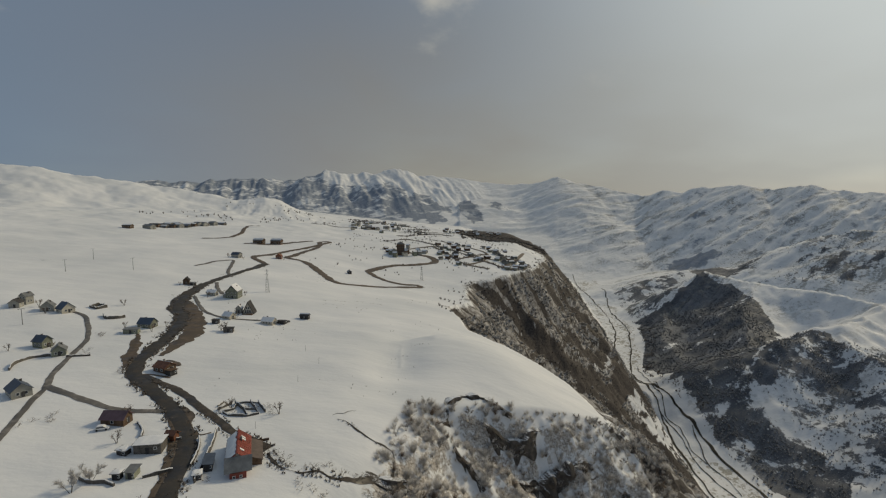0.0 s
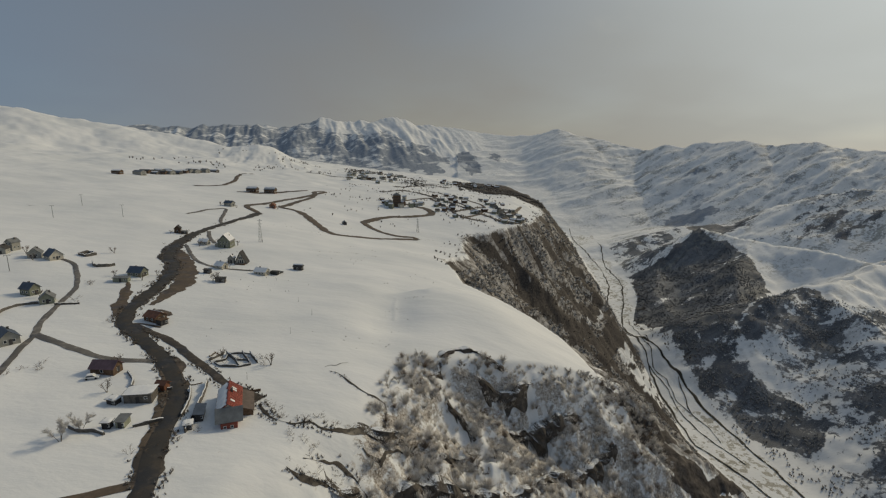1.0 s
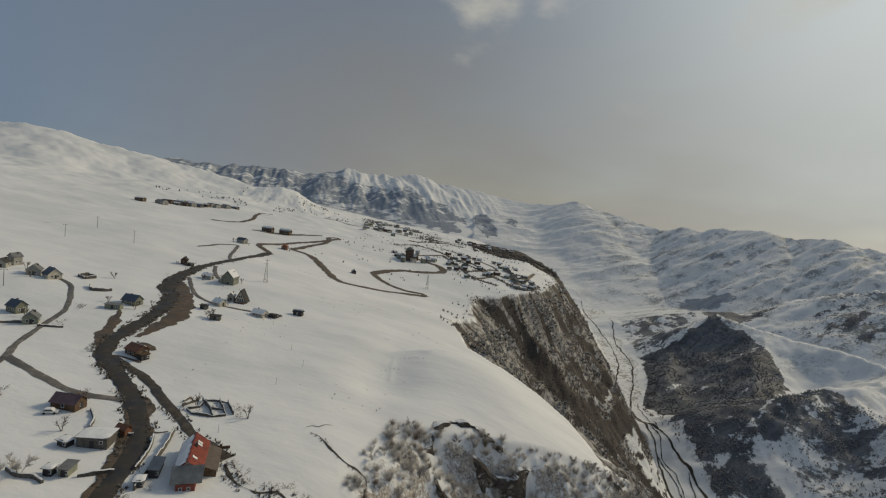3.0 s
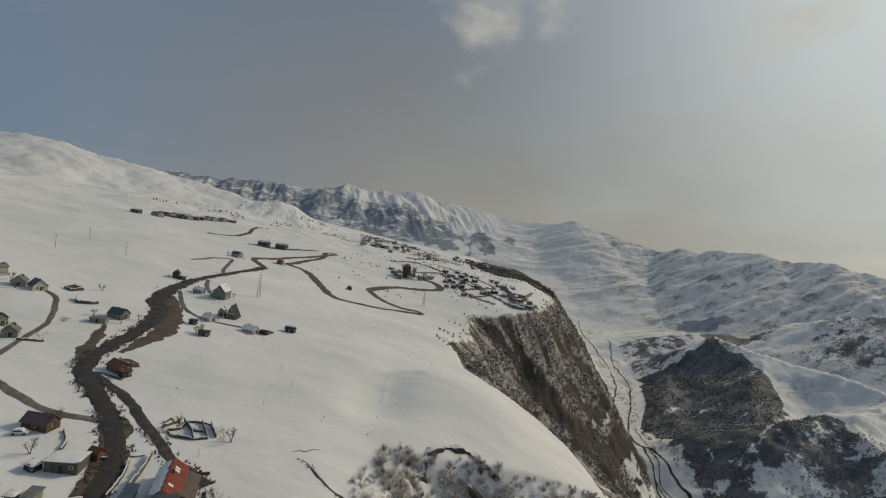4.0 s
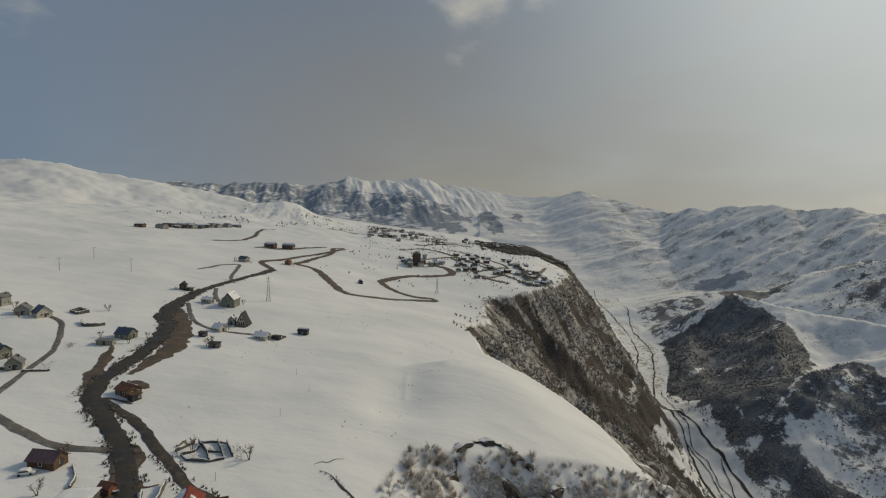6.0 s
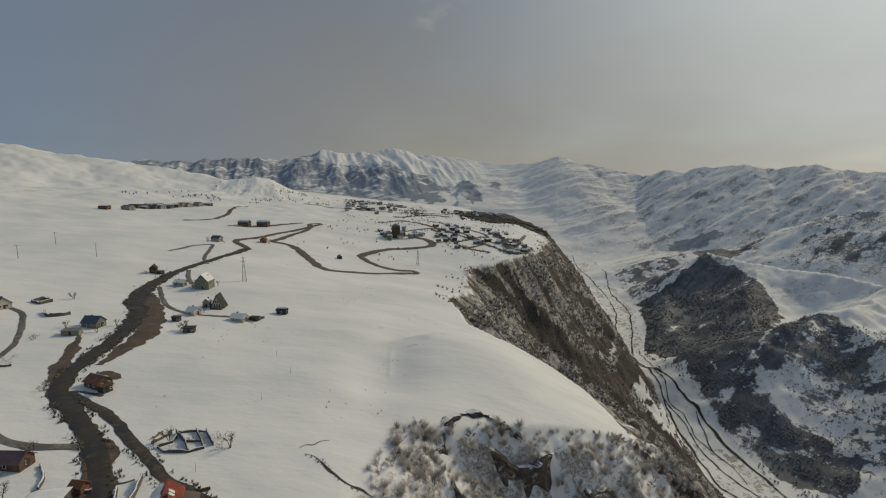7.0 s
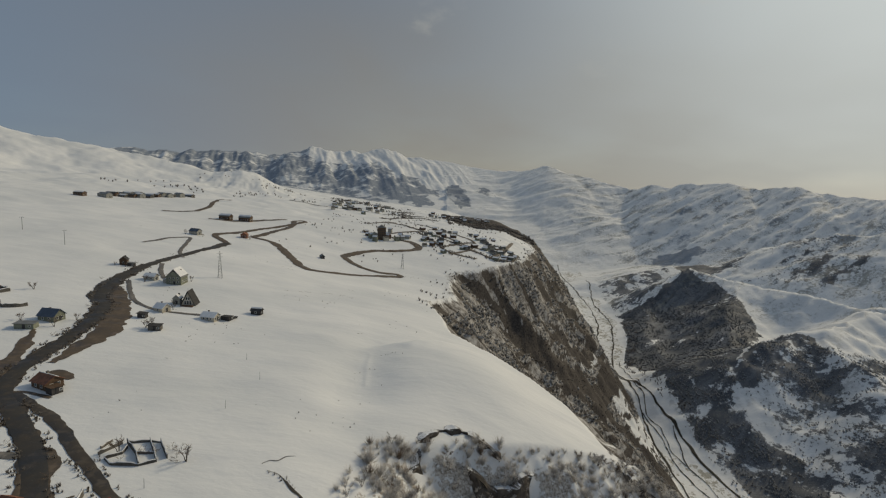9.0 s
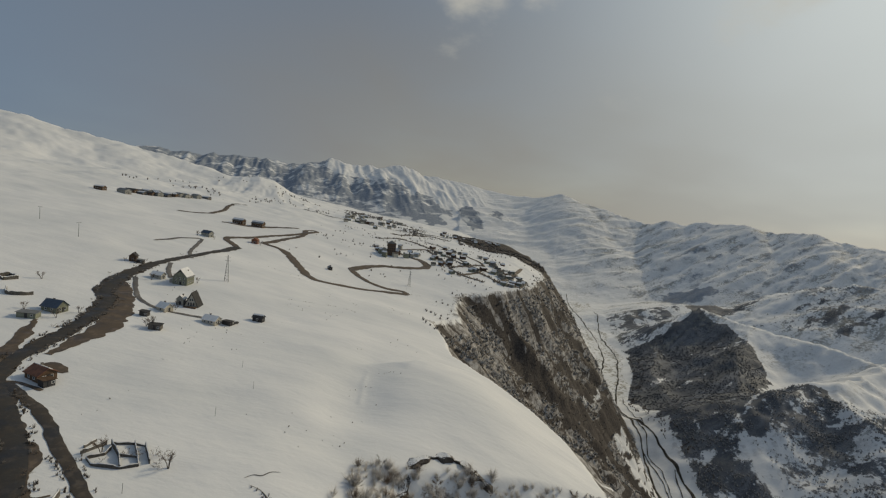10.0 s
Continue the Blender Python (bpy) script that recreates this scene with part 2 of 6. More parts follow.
    col = m.mix(m.math("MULTIPLY", m.range(frayed, 0.50, 0.585, 0, 0.75), m.attr("bare")), col, m.ramp(coarse, (0.4, (0.15, 0.148, 0.135)), (0.6, (0.34, 0.325, 0.28))))
    # wet gravel of the river bed
    gravel = m.ramp(fine, (0.3, (0.25, 0.235, 0.20)), (0.7, (0.52, 0.50, 0.44)))
    bed = m.math("ADD", m.attr("gravel"), m.math("MULTIPLY", m.math("SUBTRACT", mid, 0.5), 1.6))
    col = m.mix(m.range(bed, 0.45, 0.60), col, gravel)
    ripple = m.noise(0.10, 5, 0.62, (1, 2.6, 1))
    relief = m.math("ADD", m.math("MULTIPLY", crust, 0.30), m.math("ADD", m.math("MULTIPLY", soft, 1.4), m.math("MULTIPLY", ripple, 0.5)))
    relief = m.math("ADD", relief, m.math("MULTIPLY", m.attr("remote"), m.math("ADD", m.math("MULTIPLY", rill.outputs["Fac"], 22.0), m.math("MULTIPLY", mid, 6.0))))
    return m.done(col, relief, 0.30, 1.5)



# ---------------------------------------------------------------- the lie of the land (metres; z 0 at the red-roofed house)
_perm = np.random.RandomState(7).permutation(256)
_perm = np.concatenate([_perm, _perm, _perm])
_ang = np.random.RandomState(8).rand(256) * 2 * math.pi
_gx, _gy = np.cos(_ang), np.sin(_ang)


def perlin(x, y):
    xi, yi = np.floor(x).astype(int), np.floor(y).astype(int)
    xf, yf = x - xi, y - yi
    xi, yi = xi & 255, yi & 255
    u, v = xf * xf * xf * (xf * (xf * 6 - 15) + 10), yf * yf * yf * (yf * (yf * 6 - 15) + 10)

    def g(ix, iy, dx, dy):
        h = _perm[_perm[ix] + iy]
        return _gx[h] * dx + _gy[h] * dy
    a = g(xi, yi, xf, yf) * (1 - u) + g(xi + 1, yi, xf - 1, yf) * u
    b = g(xi, yi + 1, xf, yf - 1) * (1 - u) + g(xi + 1, yi + 1, xf - 1, yf - 1) * u
    return (a * (1 - v) + b * v) * 1.5


def fbm(x, y, octaves=4, gain=0.5, ridged=False):
    total, amp, norm = 0, 1.0, 0.0
    for k in range(octaves):
        n = perlin(x * 2 ** k + 17.3 * k, y * 2 ** k + 5.1 * k)
        total = total + amp * ((1 - 2 * np.abs(n)) if ridged else n)
        norm, amp = norm + amp, amp * gain
    return total / norm


def step(a, b, x):
    t = np.clip((x - a) / (b - a), 0, 1)
    return t * t * (3 - 2 * t)


# Edge of the plateau, bed of the river: x along y.
RIM_Y, RIM_X = (-400, 40, 100, 150, 190, 208, 232, 270, 330, 400, 450, 520, 563, 603, 661, 796, 930, 1050, 1300, 1490, 1620, 2000, 3000, 5000), (-150, -85, -58, -36, -14, 36, 88, 76, 20, 6, 22, 28, 38, 78, 126, 174, 205, 228, 240, 185, 110, 80, 120, 120)
BANK_Y = (-400, 300, 560, 756, 853, 991, 1117, 1330, 1468, 1560, 1767, 2200, 2600, 3123, 5000)
BANK_W = (720, 600, 505, 468, 478, 490, 511, 525, 548, 585, 645, 715, 780, 870, 1000)      # the river plain's edge under the plateau
BANK_E = (800, 690, 610, 577, 567, 563, 561, 598, 655, 705, 772, 858, 930, 1030, 1150)      # and its far edge
BED_Z = -440.0

# Crests of the hills and ranges: (x, y, z) along each, then the fall per metre to their sides.
CRESTS = {
    "spur": ([(860, 1780, -425), (1010, 1920, -315), (1150, 1999, -232), (1237, 1826, -250), (1320, 1640, -252), (1417, 1419, -235), (1750, 1150, -170)], 0.62),
    "saddle": ([(748, 1070, -300), (900, 1330, -350), (1080, 1600, -300), (1237, 1826, -255)], 0.46),
    "foot": ([(690, 1220, -420), (740, 1430, -408), (830, 1680, -398), (900, 1850, -392)], 0.45),
    "knoll": ([(610, 1010, -432), (748, 1070, -287), (830, 1071, -254), (1000, 1130, -240), (1300, 1300, -225), (1800, 900, -150)], 0.72),
    "bank": ([(820, 250, -330), (860, 600, -310), (910, 850, -285), (1000, 1130, -240)], 0.60),
    "foothill": ([(880, 2310, -405), (1047, 2386, -340), (1244, 2402, -288), (1500, 2450, -280)], 0.34),
    "shoulder": ([(1500, 2350, -330), (1957, 2281, -79), (2085, 2164, -40), (2500, 1700, 20), (2800, 900, 60)], 0.50),
    "skyline": ([(426, 4587, 256), (800, 4530, 246), (960, 4500, 262), (1111, 4470, 305), (1300, 4420, 242), (1503, 4354, 202), (1780, 4248, 128), (1900, 4200, 140), (1986, 4156, 188), (2120, 4090, 166), (2258, 4014, 186), (2502, 3867, 214), (2560, 3830, 150), (2700, 3720, 182), (2866, 3605, 198), (3098, 3407, 140), (3700, 2600, 130), (4300, 1200, 150), (4300, -1500, 150)], 0.50),
    "hill": ([(-1320, 1150, 157), (-1189, 1160, 171), (-1119, 1175, 170), (-1047, 1190, 170), (-1006, 1200, 159), (-971, 1210, 148), (-905, 1230, 139), (-852, 1250, 137), (-774, 1270, 120), (-692, 1290, 109), (-655, 1300, 92), (-597, 1310, 78)], 0.30),
    "range": ([(-3600, 3000, 260), (-2800, 3600, 225), (-2293, 3994, 238), (-1907, 4192, 264), (-1370, 4397, 285), (-1125, 4467, 370), (-960, 4505, 330), (-768, 4542, 350), (-640, 4560, 335), (-503, 4579, 392), (-200, 4600, 330), (96, 4605, 300), (426, 4587, 250)], 0.40),
}


def rounded(line, parts=3):
    """A crest line with its bends rounded."""
    p = np.array(line, float)
    p = np.concatenate([2 * p[:1] - p[1:2], p, 2 * p[-1:] - p[-2:-1]])
    out = []
    for a, b, c, d in zip(p, p[1:], p[2:], p[3:]):
        for t in np.arange(parts) / parts:
            out.append(0.5 * (2 * b + (c - a) * t + (2 * a - 5 * b + 4 * c - d) * t * t + (3 * b - a - 3 * c + d) * t ** 3))
    return [tuple(q) for q in (*out, p[-2])]


for name in ("skyline", "range"):
    CRESTS[name] = (rounded(CRESTS[name][0]), CRESTS[name][1])


def crest(x, y, line, fall):
    """Height of a crest's flanks at x, y."""
    best = np.full(np.shape(x), -1e9)
    for (ax, ay, az), (bx, by, bz) in zip(line, line[1:]):
        t = np.clip(((x - ax) * (bx - ax) + (y - ay) * (by - ay)) / ((bx - ax) ** 2 + (by - ay) ** 2), 0, 1)
        d = np.hypot(x - ax - t * (bx - ax), y - ay - t * (by - ay))
        best = np.maximum(best, az + t * (bz - az) - fall * d)
    return best


def upland(x, y):
    """The snow fields of the plateau."""
    z = -0.085 * (x + 70) + 0.012 * (y - 148)
    z = z - 0.0012 * np.maximum(0, x + 60) ** 2 * step(700, 300, y)
    z = z - 0.060 * np.maximum(0, y - 1180 - 0.55 * np.maximum(0, -x - 330))
    z = z - 18 * np.exp(-((x + 10) ** 2 + (y - 520) ** 2) / 130 ** 2)
    z = z + 10 * np.exp(-((x - 24) ** 2 + (y - 258) ** 2) / 42 ** 2) - 3.2 * np.exp(-((x + 24) ** 2 / 15 ** 2 + (y - 240) ** 2 / 50 ** 2))
    z = z + 16 * np.exp(-((x + 770) ** 2 / 150 ** 2 + (y - 1230) ** 2 / 150 ** 2)) - 9 * np.exp(-((x + 290) ** 2 / 90 ** 2 + (y - 1250) ** 2 / 150 ** 2))
    z = z + 40 * np.exp(-((x + 490) ** 2 / np.where(x > -490, 92, 130) ** 2 + (y - 1300) ** 2 / 110 ** 2)) - 10 * np.exp(-((x + 690) ** 2 / 120 ** 2 + (y - 1280) ** 2 / 150 ** 2))
    z = z + 5 * (fbm(x / 55 + 0.3 * y / 55, y / 170, 3, 0.5, True) - 0.4) * np.exp(-((x + 470) ** 2 / 200 ** 2 + (y - 1200) ** 2 / 150 ** 2))
    # drift lip behind the dome, and the crease that runs down from it
    d = y - 264 - 0.6 * (x + 28) + 3 * fbm(x / 14, y / 14, 2)
    z = z + (1.3 * np.exp(-(d / 5) ** 2) - 2.6 * step(0, 9, d) * np.exp(-(d / 32) ** 2)) * np.exp(-((x - 2) / 26) ** 2)
    z = z + 0.20 * np.exp(-((x + 22.5 + 0.1 * (y - 240) + 1.5 * fbm(x / 9, y / 9 + 5, 2)) / 1.3) ** 2) * step(226, 232, y) * step(262, 254, y)
    # long white hill above the hotels
    c = crest(x + 22 * fbm(x / 130, y / 130 + 3, 3), y + 30 * fbm(x / 130 + 8, y / 130, 3), *CRESTS["hill"])
    gap = np.clip(0.5 + 0.5 * (z - c) / 22.0, 0, 1)
    z = c * (1 - gap) + z * gap + 22.0 * gap * (1 - gap) * 0.6
    rough = step(600, 1300, np.hypot(x, y))
    z = z + (2.2 + 7 * rough) * fbm(x / 120, y / 120, 3) + (0.45 + 1.5 * rough) * fbm(x / 30, y / 18, 2)
    return z


def land(x, y):
    """Height, and the share of the way from the plateau's edge to the river."""
    x, y = np.asarray(x, float), np.asarray(y, float)
    wob = (14 * fbm(x / 90 + 3, y / 90, 3) + 5 * fbm(x / 25, y / 25 + 9, 2)) * step(280, 420, y) + 2.5 * fbm(x / 18, y / 18 + 9, 2)
    rim = np.interp(y, RIM_Y, RIM_X) + wob
    bed = np.interp(y, BANK_Y, BANK_W) + 5 * fbm(x / 60, y / 60 + 7, 2)
    share = (x - rim) / (bed - rim)
    round_off = 15.0 * step(560, 800, y) * step(2600, 1800, y)
    top = upland(np.minimum(x, rim), y) - round_off
    brow = round_off * step(-85, 0, x - rim) ** 2
    s = np.clip(share, 0, 1)
    # ribs and gullies run slantwise down the canyon wall
    u = y - downhill(x) + 14 * fbm(x / 90, y / 90 + 4, 3)
    rib = 0.6 * fbm(u / 110, (x + 0.5 * y) / 620, 4, 0.55, True) - 0.4 * fbm(u / 46, x / 520 + 3, 4, 0.5, True)
    ledge = fbm(u / 26, x / 46, 4, 0.6)
    far_off = step(215, 330, y)
    hollow = 1 - (1 - s) ** (1.45 - 0.55 * step(620, 900, y))
    wall = top + (BED_Z - top) * ((1 - far_off) * s ** 0.95 + far_off * hollow)
    wall = wall + 20 * np.exp(-((x - 300) ** 2 / 55 ** 2 + (y - 800) ** 2 / 60 ** 2))
    wall = wall + (34 * rib + 8 * ledge) * step(0, 0.12, share) * step(1.0, 0.72, share) * step(300, 420, y)
    crag = 7.0 * fbm(x / 30, y / 30, 3, 0.5, True) + 3.5 * fbm(x / 9, y / 9, 3)
    wall = wall + crag * step(0.0, 0.04, share) * step(420, 260, y) * (0.25 + 0.75 * step(-35, -5, x))
    # the near slope leaves the snow field without an edge
    ease = 26.0 * step(215, 190, y)
    soft = np.clip((x - rim) / np.maximum(ease, 1e-3), 0, 1)
    wall = np.where(y < 215, upland(x, y) * (1 - soft) + wall * soft, wall)
    far = np.full(x.shape, BED_Z)
    dist = np.hypot(x, y)
    away = step(2300, 3600, dist)
    bent = 1 - 0.8 * away
    wx = x + bent * (46 * fbm(x / 210 + 5, y / 210, 3) + 12 * fbm(x / 50, y / 50 + 2, 2))
    wy = y + bent * (46 * fbm(x / 210, y / 210 + 11, 3) + 12 * fbm(x / 50 + 7, y / 50, 2))
    for name, (line, fall) in CRESTS.items():
        if name == "hill":
            continue
        c = crest(wx, wy, line, fall)
        k = 40.0
        gap = np.clip(0.5 + 0.5 * (far - c) / k, 0, 1)
        far = c * (1 - gap) + far * gap + k * gap * (1 - gap)
    amp = np.clip(far - BED_Z, 0, 260) / 260
    p, q = x * 0.88 + y * 0.47, -x * 0.47 + y * 0.88      # along and across the spurs that come down from the skyline
    carve = (1 - away) * (26 * (fbm(x / 330, y / 330, 5, 0.5, True) - 0.35) + 7 * fbm(x / 60, y / 60, 3))
    carve = carve + away * (64 * (fbm(p / 2100, q / 420, 4, 0.45, True) - 0.42) + 46 * (fbm(p / 900 + 0.2 * q / 120, q / 190 + 3, 4, 0.58, True) - 0.4) + 6 * fbm(p / 240, q / 100, 3))
    near_top = np.clip((far + 30) / 260, 0, 1) * away
    far = far + amp * carve * (1 - 0.66 * near_top)
    bank = BED_Z + np.maximum(0, x - np.interp(y, BANK_Y, BANK_E)) * 0.10
    far = np.maximum(far, np.where(x > bed, bank, BED_Z))
    out = np.where(share < 0, upland(x, y) - brow, np.where(share < 1, np.maximum(wall, np.where(dist > 2300, far, -1e9)), far))
    # the ranges beyond also close the plateau's far end
    back = crest(x, y, *CRESTS["range"])
    lower = np.clip((330 - back) / 200, 0, 1)
    ridge = fbm((x + 0.3 * y) / 330, (y - 0.3 * x) / 1500, 5, 0.5, True)
    back = back + np.clip((back + 60) / 160, 0, 1) * (64 * step(700, 0, x) * (ridge - 0.42) * (0.22 + 0.78 * lower) + 30 * step(300, -300, x) * (fbm((x + 0.35 * y) / 210, (y - 0.35 * x) / 800 + 3, 3, 0.55, True) - 0.4))
    out = np.where(y > 2300, np.maximum(out, back), out)
    return out, share


def downhill(x):
    """How far a gully that starts at the rim has drifted along the canyon by x."""
    return 0.10 * x + 0.36 * np.maximum(0, x - 120)


def band(x, y, line, half):
    """1 on a line, fading to 0 at the given half width."""
    d = -crest(x, y, [(a, b, 0) for a, b in line], 1.0)
    return step(1.15, 0.75, d / half)


def field(x, y, outline, fray=25.0):
    """1 inside an outline, with a ragged edge."""
    px, py = x + fray * fbm(x / 70, y / 70, 4, 0.6), y + fray * fbm(x / 70 + 9, y / 70, 4, 0.6)
    inside = np.zeros(np.shape(x), bool)
    ends = [*outline[1:], outline[0]]
    for (ax, ay), (bx, by) in zip(outline, ends):
        if ay != by:
            inside ^= ((ay > py) != (by > py)) & (px < (bx - ax) * (py - ay) / (by - ay) + ax)
    d = -crest(px, py, [(a, b, 0) for a, b in (*outline, outline[0])], 1.0)
    return step(-12, 12, np.where(inside, d, -d))


GULLIES = (([(20, 566), (50, 571), (119, 581), (175, 608)], 5), ([(119, 581), (175, 608), (229, 639), (291, 672)], 6), ([(229, 639), (291, 672), (367, 721), (440, 765), (475, 786)], 19),
           ([(70, 590), (103, 594), (137, 596), (200, 628), (262, 668)], 5), ([(92, 640), (132, 636), (160, 638), (205, 668)], 5), ([(205, 668), (245, 715), (292, 795)], 7),
           ([(150, 792), (172, 789), (215, 783), (252, 789), (290, 797)], 8), ([(228, 1060), (242, 969), (238, 880), (270, 900), (340, 990)], 20), ([(130, 700), (165, 705), (205, 730)], 5),
           ([(257, 670), (327, 787), (391, 867)], 12), ([(330, 700), (400, 742), (450, 762)], 10), ([(88, 231), (101, 226), (116, 224), (129, 219), (141, 216), (175, 205), (220, 196)], 8), ([(91, 227), (97, 222), (103, 216)], 2.0))
SPUR_WOOD = [(1085, 1970), (1150, 2010), (1179, 1837), (1153, 1699), (1149, 1590), (1110, 1481), (960, 1300), (800, 1190), (700, 1185), (625, 1168), (622, 1370), (705, 1640), (820, 1880), (967, 1920)]
FACE_ROCK = [(740, 1330), (860, 1200), (770, 1090), (700, 1000), (650, 925), (571, 905), (575, 1011), (590, 1150), (640, 1260)]
KNOLL_WOOD = [(766, 1080), (911, 1165), (960, 1112), (955, 1051), (915, 951), (865, 889), (841, 928), (819, 964), (741, 983), (690, 1000)]
LOWER_WOOD = [(560, 915), (640, 960), (690, 940), (690, 873), (715, 812), (700, 743), (640, 690), (590, 773)]
SHOULDER_WOOD = [(1591, 2071), (1748, 2212), (1884, 2259), (1990, 2330), (1920, 2184), (1961, 2048), (1914, 1964), (1722, 1908), (1599, 1977)]


def cover(x, y, z, share):
    """What grows or lies bare at each place: scrub, woods, gravel, each 0 to 1."""
    dist = np.hypot(x, y)
    wall = step(-0.004, 0.012, share) * step(1.01, 0.97, share)
    u = y - downhill(x) + 9 * fbm(x / 60, y / 60 + 2, 3)
    scrub = wall * (0.80 + 0.30 * fbm(x / 150, u / 26, 3)) * step(2300, 1800, y)
    # the broad dark gully, lesser ones beside it, and the snow below them
    fx, fy = x + 10 * fbm(x / 40, y / 40, 3), y + 10 * fbm(x / 40 + 5, y / 40, 3)
    gully = 0.0 * x
    for line, half in GULLIES:
        gully = np.maximum(gully, band(fx, fy, line, half))
    thin = np.maximum(fbm(u / 46, x / 520 + 3, 4, 0.5, True), fbm(u / 23 + 8, x / 260 + 3, 3, 0.5, True) - 0.04)
    gully = np.maximum(gully, step(0.67, 0.76, thin))
    gully = np.maximum(gully, step(0.58, 0.72, fbm(z / 26 + u / 70, u / 60 + 5, 3, 0.55, True)) * 0.75 * step(0.05, 0.15, share))
    gully = np.maximum(gully, step(955, 985, y + 14 * fbm(x / 30, y / 30, 2)) * step(0.35, 0.05, share))
    gully = gully * step(2300, 1500, y) * step(285, 320, y + 0.8 * x)
    snowy = np.maximum(band(fx, fy, [(332, 754), (354, 762), (392, 775), (440, 845), (470, 950)], 26), 0.9 * band(fx, fy, [(230, 687), (283, 762), (312, 781)], 7))
    snowy = np.maximum(snowy, 0.8 * step(0.80, 0.92, share) * step(-0.1, 0.25, fbm(x / 40, y / 60 + 4, 3)))
    scrub = np.maximum(scrub * (1 - 0.75 * snowy), wall * 0.95 * step(0.3, 0.8, gully))
    shelf = step(0.20, 0.12, share) * step(275, 250, y) * step(112, 96, x)
    scrub = scrub * (1 - 0.85 * shelf * step(-0.2, 0.3, fbm(u / 9, x / 60, 2)))
    near = step(0.0, 0.03, share) * step(232, 205, y)
    scrub = scrub * np.maximum(step(215, 235, y), step(0.3, 0.8, gully) * step(84, 90, x))
    chute = np.maximum(band(fx, fy, [(4, 187), (9, 178), (17, 172), (22, 160), (24, 146)], 4.5), band(fx, fy, [(44, 203), (48, 196), (60, 190)], 4))
    crag = (0.12 + 0.42 * step(-30, -17, x + (150 - y) * 0.10) - 0.35 * chute) * near
    # fringe above the edge of the cliff
    scrub = np.maximum(scrub, 0.42 * step(-0.05, 0.0, share) * step(1.0, 0.4, share) * step(340, 420, y) * step(2200, 1200, y))
    scrub = np.maximum(scrub, 0.9 * step(950, 985, y + 0.5 * (x - 150) + 26 * fbm(x / 40, y / 40, 3)) * step(20, 70, x) * step(1.0, 0.4, share) * step(1900, 1500, y))
    east = (x > np.interp(y, BANK_Y, BANK_E) + 4).astype(float)
    blot = fbm(x / 260 + 9, y / 260, 3)
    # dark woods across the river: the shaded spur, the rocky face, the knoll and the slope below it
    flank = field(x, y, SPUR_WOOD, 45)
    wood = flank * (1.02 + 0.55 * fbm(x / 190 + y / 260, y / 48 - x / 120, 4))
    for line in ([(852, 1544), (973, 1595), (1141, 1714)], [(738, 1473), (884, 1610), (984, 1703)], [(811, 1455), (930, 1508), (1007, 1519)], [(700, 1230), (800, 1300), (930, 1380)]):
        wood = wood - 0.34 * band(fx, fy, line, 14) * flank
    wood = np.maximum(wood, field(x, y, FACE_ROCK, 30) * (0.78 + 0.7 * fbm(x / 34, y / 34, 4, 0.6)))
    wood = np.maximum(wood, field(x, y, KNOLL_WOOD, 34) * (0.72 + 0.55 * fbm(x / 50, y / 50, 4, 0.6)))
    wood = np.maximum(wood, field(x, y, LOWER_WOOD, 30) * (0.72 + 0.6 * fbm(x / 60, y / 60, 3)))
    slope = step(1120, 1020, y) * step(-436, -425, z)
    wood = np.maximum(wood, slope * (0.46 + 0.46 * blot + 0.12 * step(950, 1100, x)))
    wood = np.maximum(wood, step(1150, 1300, y) * step(3000, 2300, y) * (0.22 + 0.35 * blot) * step(1850, 2050, y))
    wood = np.maximum(wood, field(x, y, SHOULDER_WOOD, 60) * (0.44 + 0.9 * fbm((x * 0.8 + y * 0.6) / 160, (y * 0.8 - x * 0.6) / 60 + 4, 4, 0.6)))
    wood = np.maximum(wood, field(x, y, [(864, 2320), (1056, 2447), (1298, 2393), (1020, 1960), (860, 1880), (800, 1950)], 60) * (0.52 + 0.7 * fbm(x / 50, y / 50, 4, 0.6)))
    strip = np.hypot((x - 1480) / 230, (y - 2395) / 60) + 1.0 * fbm(x / 110 + 3, y / 60, 4, 0.6)
    wood = np.maximum(wood, step(1.1, 0.7, strip) * 0.9)
    wood = np.maximum(wood, step(1600, 1800, x) * step(2050, 2150, y) * step(2700, 2500, y) * (0.26 + 0.5 * blot)) * east
    # haze-coloured forest on the lower main range, thin streaks on the other ranges
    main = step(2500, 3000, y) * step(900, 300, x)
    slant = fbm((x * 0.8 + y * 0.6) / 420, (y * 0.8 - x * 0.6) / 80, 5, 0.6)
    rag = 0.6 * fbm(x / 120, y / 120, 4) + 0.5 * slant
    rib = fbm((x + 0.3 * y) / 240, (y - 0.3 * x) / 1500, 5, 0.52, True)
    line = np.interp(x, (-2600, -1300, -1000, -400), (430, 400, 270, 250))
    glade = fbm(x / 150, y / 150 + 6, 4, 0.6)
    hazed_wood = main * step(-160, -420, x) * step(90, -90, z - line + 150 * slant + 130 * (rib - 0.4)) * (0.70 + 0.62 * slant + 0.45 * glade)
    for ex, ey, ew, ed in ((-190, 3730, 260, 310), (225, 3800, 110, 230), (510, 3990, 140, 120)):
        hazed_wood = np.maximum(hazed_wood, main * step(1.12, 0.75, np.hypot((x - ex) / ew, (y - ey) / ed) + rag) * (0.80 + 0.6 * slant))
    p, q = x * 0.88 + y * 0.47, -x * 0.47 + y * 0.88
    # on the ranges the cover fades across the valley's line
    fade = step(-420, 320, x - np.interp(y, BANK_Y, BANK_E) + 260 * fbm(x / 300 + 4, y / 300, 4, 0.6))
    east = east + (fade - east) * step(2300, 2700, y)
